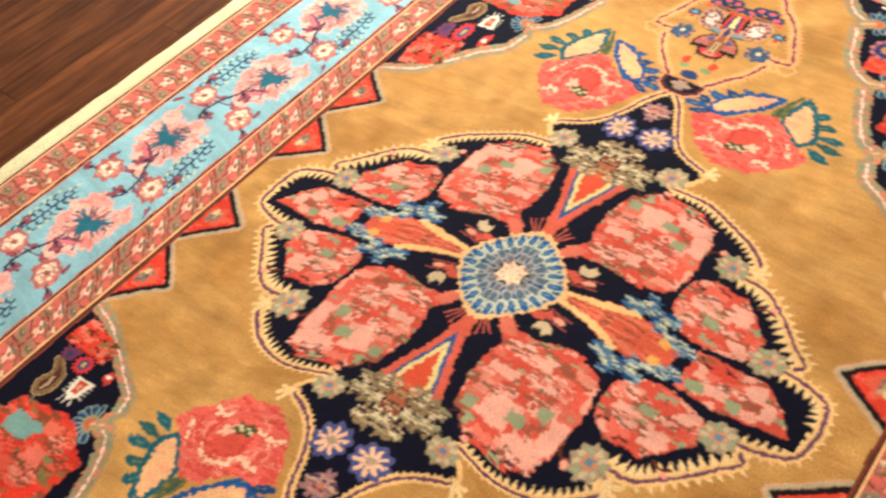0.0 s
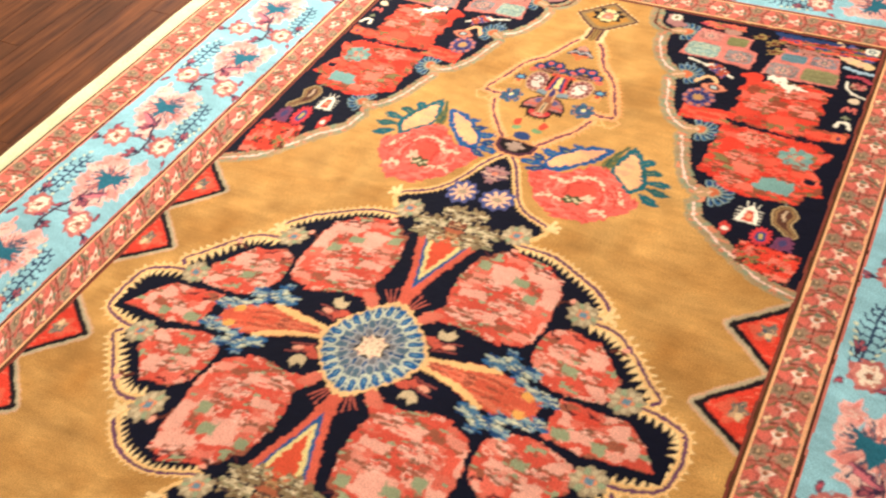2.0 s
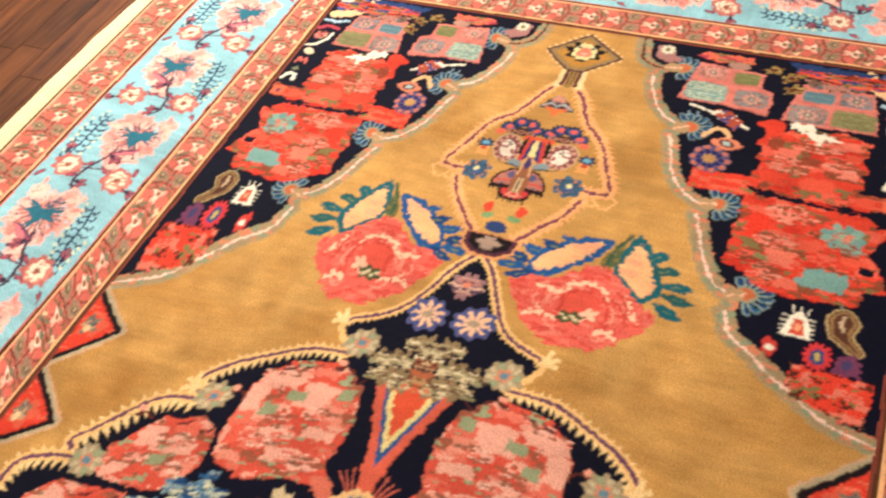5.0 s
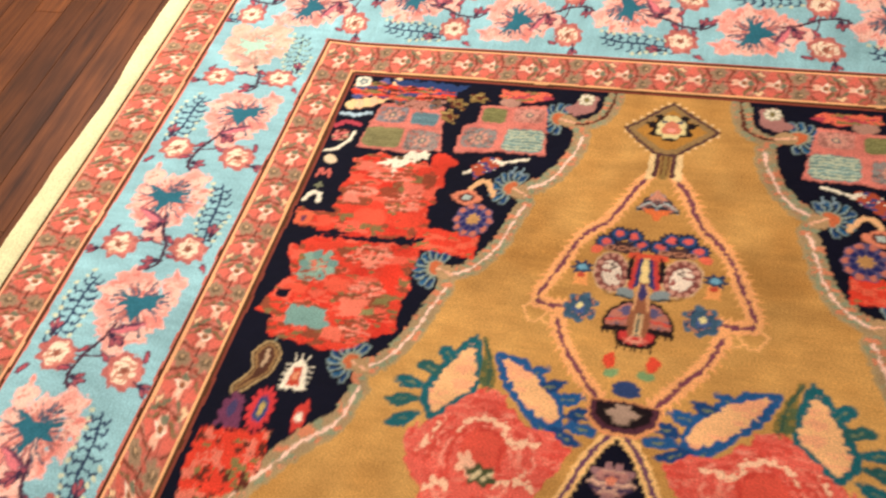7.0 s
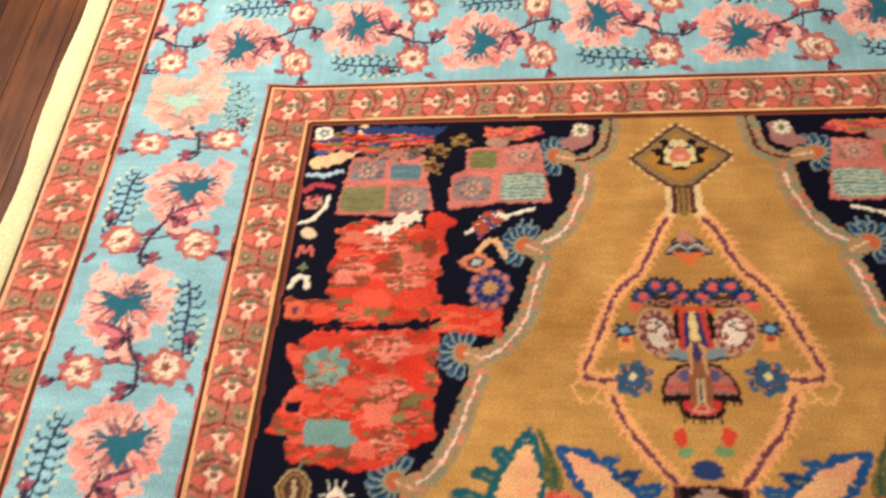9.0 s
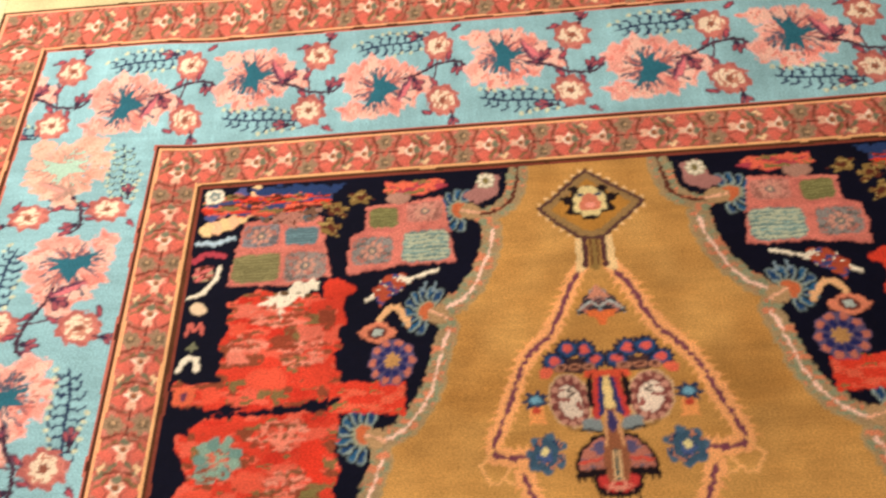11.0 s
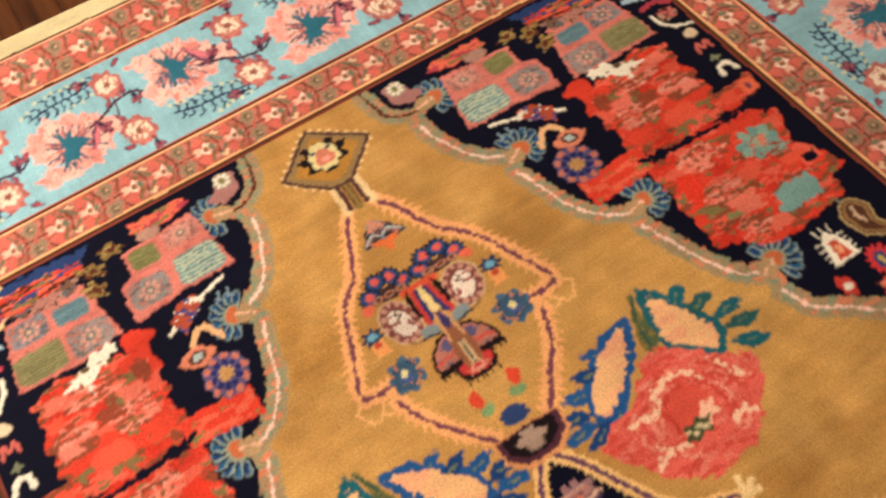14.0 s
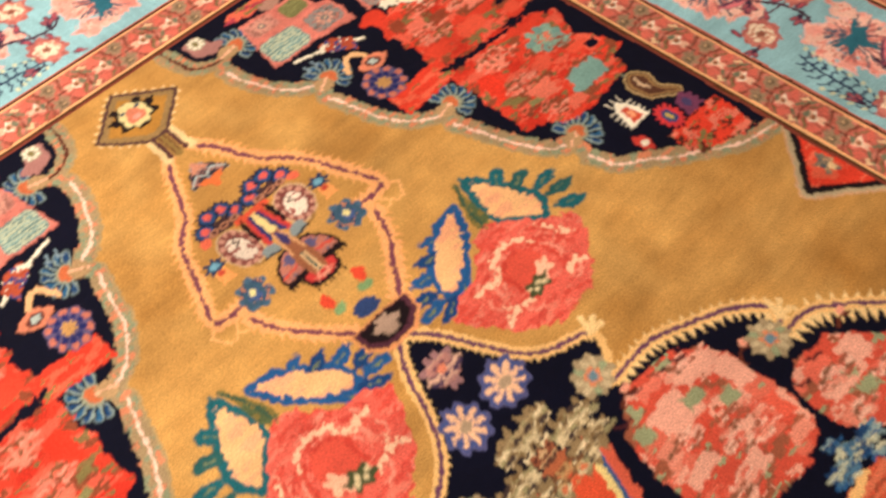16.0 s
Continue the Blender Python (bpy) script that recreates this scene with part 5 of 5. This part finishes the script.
def weave(u, v):
    """The colour and the part's number at each knot."""
    ju = u + 0.5 * (grain(u, v, 6, 5, 211) - 0.5) + 0.22 * (grain(u, v, 0.6, 0.5, 212) - 0.5)
    jv = v + 0.6 * (grain(u, v, 6, 5, 213) - 0.5) + 0.22 * (grain(u, v, 0.5, 0.6, 214) - 0.5)
    au, av = np.abs(ju), np.abs(jv)
    av = np.where((av < 5.2) & (au > 33.5) & (au < 55.5), jv, av)
    colour = quarter.take(au, av)
    ids = quarter.take(au, av, True)
    quadrant = (u < 0) * 1 + (v < 0) * 2
    codes = np.where(ids == 0, 0, ids * 1000 + np.where(ids == 1, 0, np.where(ids == 2, (v < 0) * 1, quadrant)))
    codes = np.where(ids == 6, 6000, codes)
    kind = np.where(np.abs(u) < 27.4, 0, np.where((np.abs(u) > 35) & (np.abs(v) < 5.6), 2, 1))
    codes = np.where(ids == 8, 8000 + kind * 10 + np.where(kind == 2, (u < 0) * 1, quadrant), codes)
    codes = np.where(ids == 9, 9000 + 10 * (1 + (np.abs(v) < 88.4) + (np.abs(v) < 58)) + quadrant, codes)
    codes = np.where(ids == 7, 7000 + 10 * (np.abs(u) > 40) + quadrant, codes)
    codes = np.where(ids == 5, 5000 + quadrant * 10 + (np.abs(v) > 23.8), codes)
    lone = np.isin(ids, [k for k, m in MOTIFS.items() if m[3]])
    codes = np.where(ids >= 100, ids * 1000 + np.where(lone, (v < 0) * 2, quadrant), codes)
    au, av = np.abs(u + 0.16 * (grain(u, v, 0.8, 3, 215) - 0.5)), np.abs(v + 0.16 * (grain(u, v, 3, 0.8, 216) - 0.5))
    # how far out of the field each knot lies, side and end strips apart
    for inner, outer, v_in, v_out, code in ((FIELD_W, IG, FIELD_H, V_IG, 10000), (IG, MAIN, V_IG, V_MAIN, 11000), (MAIN, OG, V_MAIN, V_OG, 12000)):
        side = (au >= inner) & (au < outer) & (av < v_out)
        end = (av >= v_in) & (av < v_out) & (au < outer)
        side &= ~(end & ((av - v_in) * (outer - inner) > (au - inner) * (v_out - v_in))) if code != 11000 else av < v_in + 2.6
        end &= ~side
        wide, tall = outer - inner, v_out - v_in
        for mask, out, run, width in ((side, au - inner, v, wide), (end, av - v_in, u, tall)):
            if not mask.any():
                continue
            o, r = out[mask], run[mask]
            if code == 11000:
                if mask is side:
                    knot = np.interp(r, SIDE_AT, SIDE_KNOT)
                else:
                    knot = np.interp(r, END_AT, END_KNOT)
                across = (width / 2 - o) * 24 / width
                c = main.take(across, knot + 0.3 * (grain(o, r, 2, 2, 217) - 0.5))
                flower = main.take(across, knot, True)
                codes[mask] = np.where(flower == 7, 20000 + (np.floor(knot / 25).astype(int) + 2) * 10 + quadrant[mask] % 2 * (1 if mask is side else 0) + (4 if mask is end else 0) + (r * 0 + (v[mask] < 0) * 2 if mask is end else 0), code)
                pale = smooth(v[mask], 124, 128) * (1 if mask is side else 0)
                heart = (np.abs(c - np.array(TEAL)).sum(-1) < 0.16) & (pale > 0.5)
                if mask is side:
                    soft = (pale > 0.5) & (flower == 7)
                    c[soft] = 0.55 * c[soft] + 0.45 * np.array(lin(238, 190, 160))
                c[heart] = lin(176, 206, 184)
            else:
                squeeze = (10.0 if code == 10000 else 9.6) / width
                c = guard.take((o - width / 2) * squeeze, r * (13 / 13.4) + (2 if code == 12000 else 6.4))
                codes[mask] = code
            thin = 0.74 if mask is side else 0.62
            if code == 10000:
                stripes(c, o, np.ones(o.shape, bool), ((0, 0.7 * thin, lin(128, 60, 46)), (0.7 * thin, 1.5 * thin, lin(86, 50, 28)), (1.5 * thin, 2.3 * thin, lin(240, 178, 122)), (width - 2.0 * thin, width - 1.2 * thin, lin(240, 172, 122)), (width - 1.2 * thin, width - 0.4 * thin, lin(78, 40, 26)), (width - 0.4 * thin, width, lin(196, 110, 92))))
            if code == 12000:
                stripes(c, o, np.ones(o.shape, bool), ((0, 0.6 * thin, lin(206, 120, 102)), (0.6 * thin, 1.4 * thin, lin(86, 46, 30)), (1.4 * thin, 2.2 * thin, lin(240, 170, 124)), (width - 1.7 * thin, width - 0.8 * thin, lin(240, 166, 128)), (width - 0.8 * thin, width, lin(96, 64, 40))))
            colour[mask] = c
    end_web = av >= V_OG
    colour[end_web] = lin(214, 194, 146)
    codes[end_web] = 13000 + (v[end_web] < 0)
    return colour, codes


def knots(v0, v1, cell):
    """The places, colours and part numbers of a stretch of the pile."""
    us = np.linspace(-OG, OG, int(2 * OG / cell) + 1)
    vs = np.linspace(v0, v1, int((v1 - v0) / cell) + 1)
    u, v = np.meshgrid(us, vs)
    colour, _ = weave(u, v)
    mu, mv = np.meshgrid((us[1:] + us[:-1]) / 2, (vs[1:] + vs[:-1]) / 2)
    _, codes = weave(mu, mv)
    x, y, z = lay(u, v)
    z = z + 0.0007 * (np.clip(colour.mean(-1) / 0.3, 0, 1) - 0.7)
    return np.stack([x, y, z], -1).reshape(-1, 3), colour.reshape(-1, 3), codes, u.shape


def pile_part(name, pieces, parent, label=""):
    """One mesh from the quads of several stretches."""
    places, dyes, corners, shift = [], [], [], 0
    for co, dye, quads in pieces:
        used, back = np.unique(quads, return_inverse=True)
        places.append(co[used])
        dyes.append(dye[used])
        corners.append(back.reshape(-1, 4) + shift)
        shift += len(used)
    co, dye, quads = np.vstack(places), np.vstack(dyes), np.vstack(corners)
    me = bpy.data.meshes.new(name)
    me.vertices.add(len(co))
    me.vertices.foreach_set("co", co.astype(np.float32).ravel())
    me.loops.add(quads.size)
    me.loops.foreach_set("vertex_index", quads.astype(np.int32).ravel())
    me.polygons.add(len(quads))
    me.polygons.foreach_set("loop_start", np.arange(0, quads.size, 4, dtype=np.int32))
    me.polygons.foreach_set("use_smooth", np.ones(len(quads), bool))
    me.update(calc_edges=True)
    layer = me.attributes.new("dye", "FLOAT_COLOR", "POINT")
    layer.data.foreach_set("color", np.c_[dye, np.ones(len(dye))].astype(np.float32).ravel())
    me.materials.append(PILE)
    ob = new(name, me)
    ob.parent = parent
    return tagged(ob, label)


END = 178.6
rug = new("rug")
rug.location = (0, 0, FLOOR_Z)
tagged(rug, "hand-knotted wool carpet with navy medallion on camel ground", "rug")
stretches = [knots(-90, END, CELL), knots(-END, -90, 0.5)]
by_code = {}
for co, dye, codes, (rows, cols) in stretches:
    co[:, 2] -= FLOOR_Z
    index = np.arange(rows * cols).reshape(rows, cols)
    quads = np.stack([index[:-1, :-1], index[:-1, 1:], index[1:, 1:], index[1:, :-1]], -1).reshape(-1, 4)
    flat = codes.ravel()
    order = np.argsort(flat, kind="stable")
    values, starts = np.unique(flat[order], return_index=True)
    for value, a, b in zip(values, starts, [*starts[1:], len(order)]):
        by_code.setdefault(int(value), []).append((co, dye, quads[order[a:b]]))
NAMES = {0: ("field", "camel-coloured open ground with faint streaks"), 1: ("medallion", "navy lobed medallion filled with red roses"), 2: ("pendant", "flower-filled pendant with a diamond on its neck"),
         3: ("rose", "pink rose on the camel ground"), 4: ("spandrel", "navy corner with red roses and small motifs"), 5: ("triangle", "red triangle with a black outline"),
         6: ("center_rosette", "blue petalled rosette with a cream heart"), 7: ("patchwork", "dusty pink block of grey and olive patches"), 8: ("medallion_rose", "salmon-red rose with pink patches"), 9: ("corner_rose", "bright red rose flecked with brown"),
         10: ("inner_guard", "rust guard stripe with small white flowers"), 11: ("main_border", "light blue border with twigs and ferns"), 12: ("outer_guard", "rust guard stripe with small white flowers"),
         13: ("end_web", "plain ivory woven end"), 20: ("border_blossom", "large pink border flower with a teal heart")}
made = {}
for value, pieces in sorted(by_code.items()):
    kind = 20 if 20000 <= value < 100000 else value // 1000
    name, label, over = MOTIFS[kind][:3] if kind >= 100 else (*NAMES[kind], 0)
    place = value % 10
    if kind in (6, 8) or over == 1:
        parent = made[1000]
    elif kind in (7, 9) or over == 4:
        parent = made[4000 + place]
    elif over == 2:
        parent = made[2000 + place // 2]
    elif over == 3:
        parent = made[3000 + place]
    else:
        parent = made[11000] if kind == 20 else rug
    made[value] = pile_part(name, pieces, parent, label)

# foundation under the pile, and the bound long edges
part("foundation", box((-1.085, -1.78, 0.0005), (1.135, 1.78, 0.0085)), WARP, rug)
for side in (-1, 1):
    bm = bmesh.new()
    rings = []
    for n, v in enumerate(np.arange(-END, END + 0.1, 0.6)):
        x, y, z = (float(a) for a in lay(np.array(side * OG), np.array(v)))
        wide = 0.0285 + 0.003 * (float(grain(np.array(v), np.array(7.0 * side), 6, 50, 221)) - 0.5) + 0.009 * (float(grain(np.array(v), np.array(3.0 * side), 23, 50, 222)) - 0.5) + 0.0002 * math.cos(n * 1.9)
        ring = []
        for k in range(9):
            a = math.pi * k / 8
            ring.append(bm.verts.new((x + side * (wide - wide * math.cos(a) - 0.002), y, 0.001 + (0.0125 + 0.0003 * math.sin(n * 2.3)) * math.sin(a) ** 0.6)))
        rings.append(ring)
    for a, b in zip(rings, rings[1:]):
        for k in range(8):
            bm.faces.new((a[k], a[k + 1], b[k + 1], b[k])).smooth = True
        bm.faces.new((a[8], a[0], b[0], b[8]))
    bm.faces.new(rings[0])
    bm.faces.new(rings[-1][::-1])
    bmesh.ops.recalc_face_normals(bm, faces=bm.faces[:])
    part("selvedge", bm, SELVEDGE, rug, "thick ivory overcast edge")

# ---- floor ----
floor = part("floor", box((X0, Y0, FLOOR_Z - 0.1), (X1, Y1, FLOOR_Z - 0.004)), WOOD, None)
tagged(floor, "brown hardwood strip floor under and around the rug", "floor", kind="structure")
PLANK = 0.078


def plank_mesh(length):
    bm = box((-PLANK / 2 + 0.0004, 0, -0.012), (PLANK / 2 - 0.0004, length - 0.0008, 0), 0.0005)
    me = bpy.data.meshes.new("plank")
    bm.to_mesh(me)
    bm.free()
    me.materials.append(WOOD)
    return me


LENGTHS = [0.62, 0.85, 1.1, 1.35]
boards = [plank_mesh(l) for l in LENGTHS]
random.seed(5)
rest = []
count = 0
for c in range(int((X1 - X0) / PLANK)):
    x = X0 + 0.004 + PLANK * (c + 0.5)
    y = Y0 - random.uniform(0, 0.8)
    while y < Y1:
        k = random.randrange(4)
        lo, hi = max(y, Y0), min(y + LENGTHS[k], Y1)
        if -2.6 < x < -1.0 and lo == y and hi == y + LENGTHS[k] and count < 300:
            ob = new("plank", boards[k])
            ob.parent = floor
            ob.location = (x, y, FLOOR_Z)
            count += 1
        elif hi - lo > 0.02:
            rest.append((x, lo, hi))
        y += LENGTHS[k]
bm = bmesh.new()
for x, lo, hi in rest:
    a, b, t, d = x - PLANK / 2 + 0.0006, x + PLANK / 2 - 0.0006, FLOOR_Z, FLOOR_Z - 0.003
    top = [bm.verts.new(p) for p in ((a, lo, t), (b, lo, t), (b, hi - 0.0012, t), (a, hi - 0.0012, t))]
    low = [bm.verts.new((v.co.x, v.co.y, d)) for v in top]
    bm.faces.new(top)
    for k in range(4):
        bm.faces.new((low[k], low[(k + 1) % 4], top[(k + 1) % 4], top[k]))
tagged(part("floorboards", bm, WOOD, floor), "brown hardwood floor strips", kind="stuff")
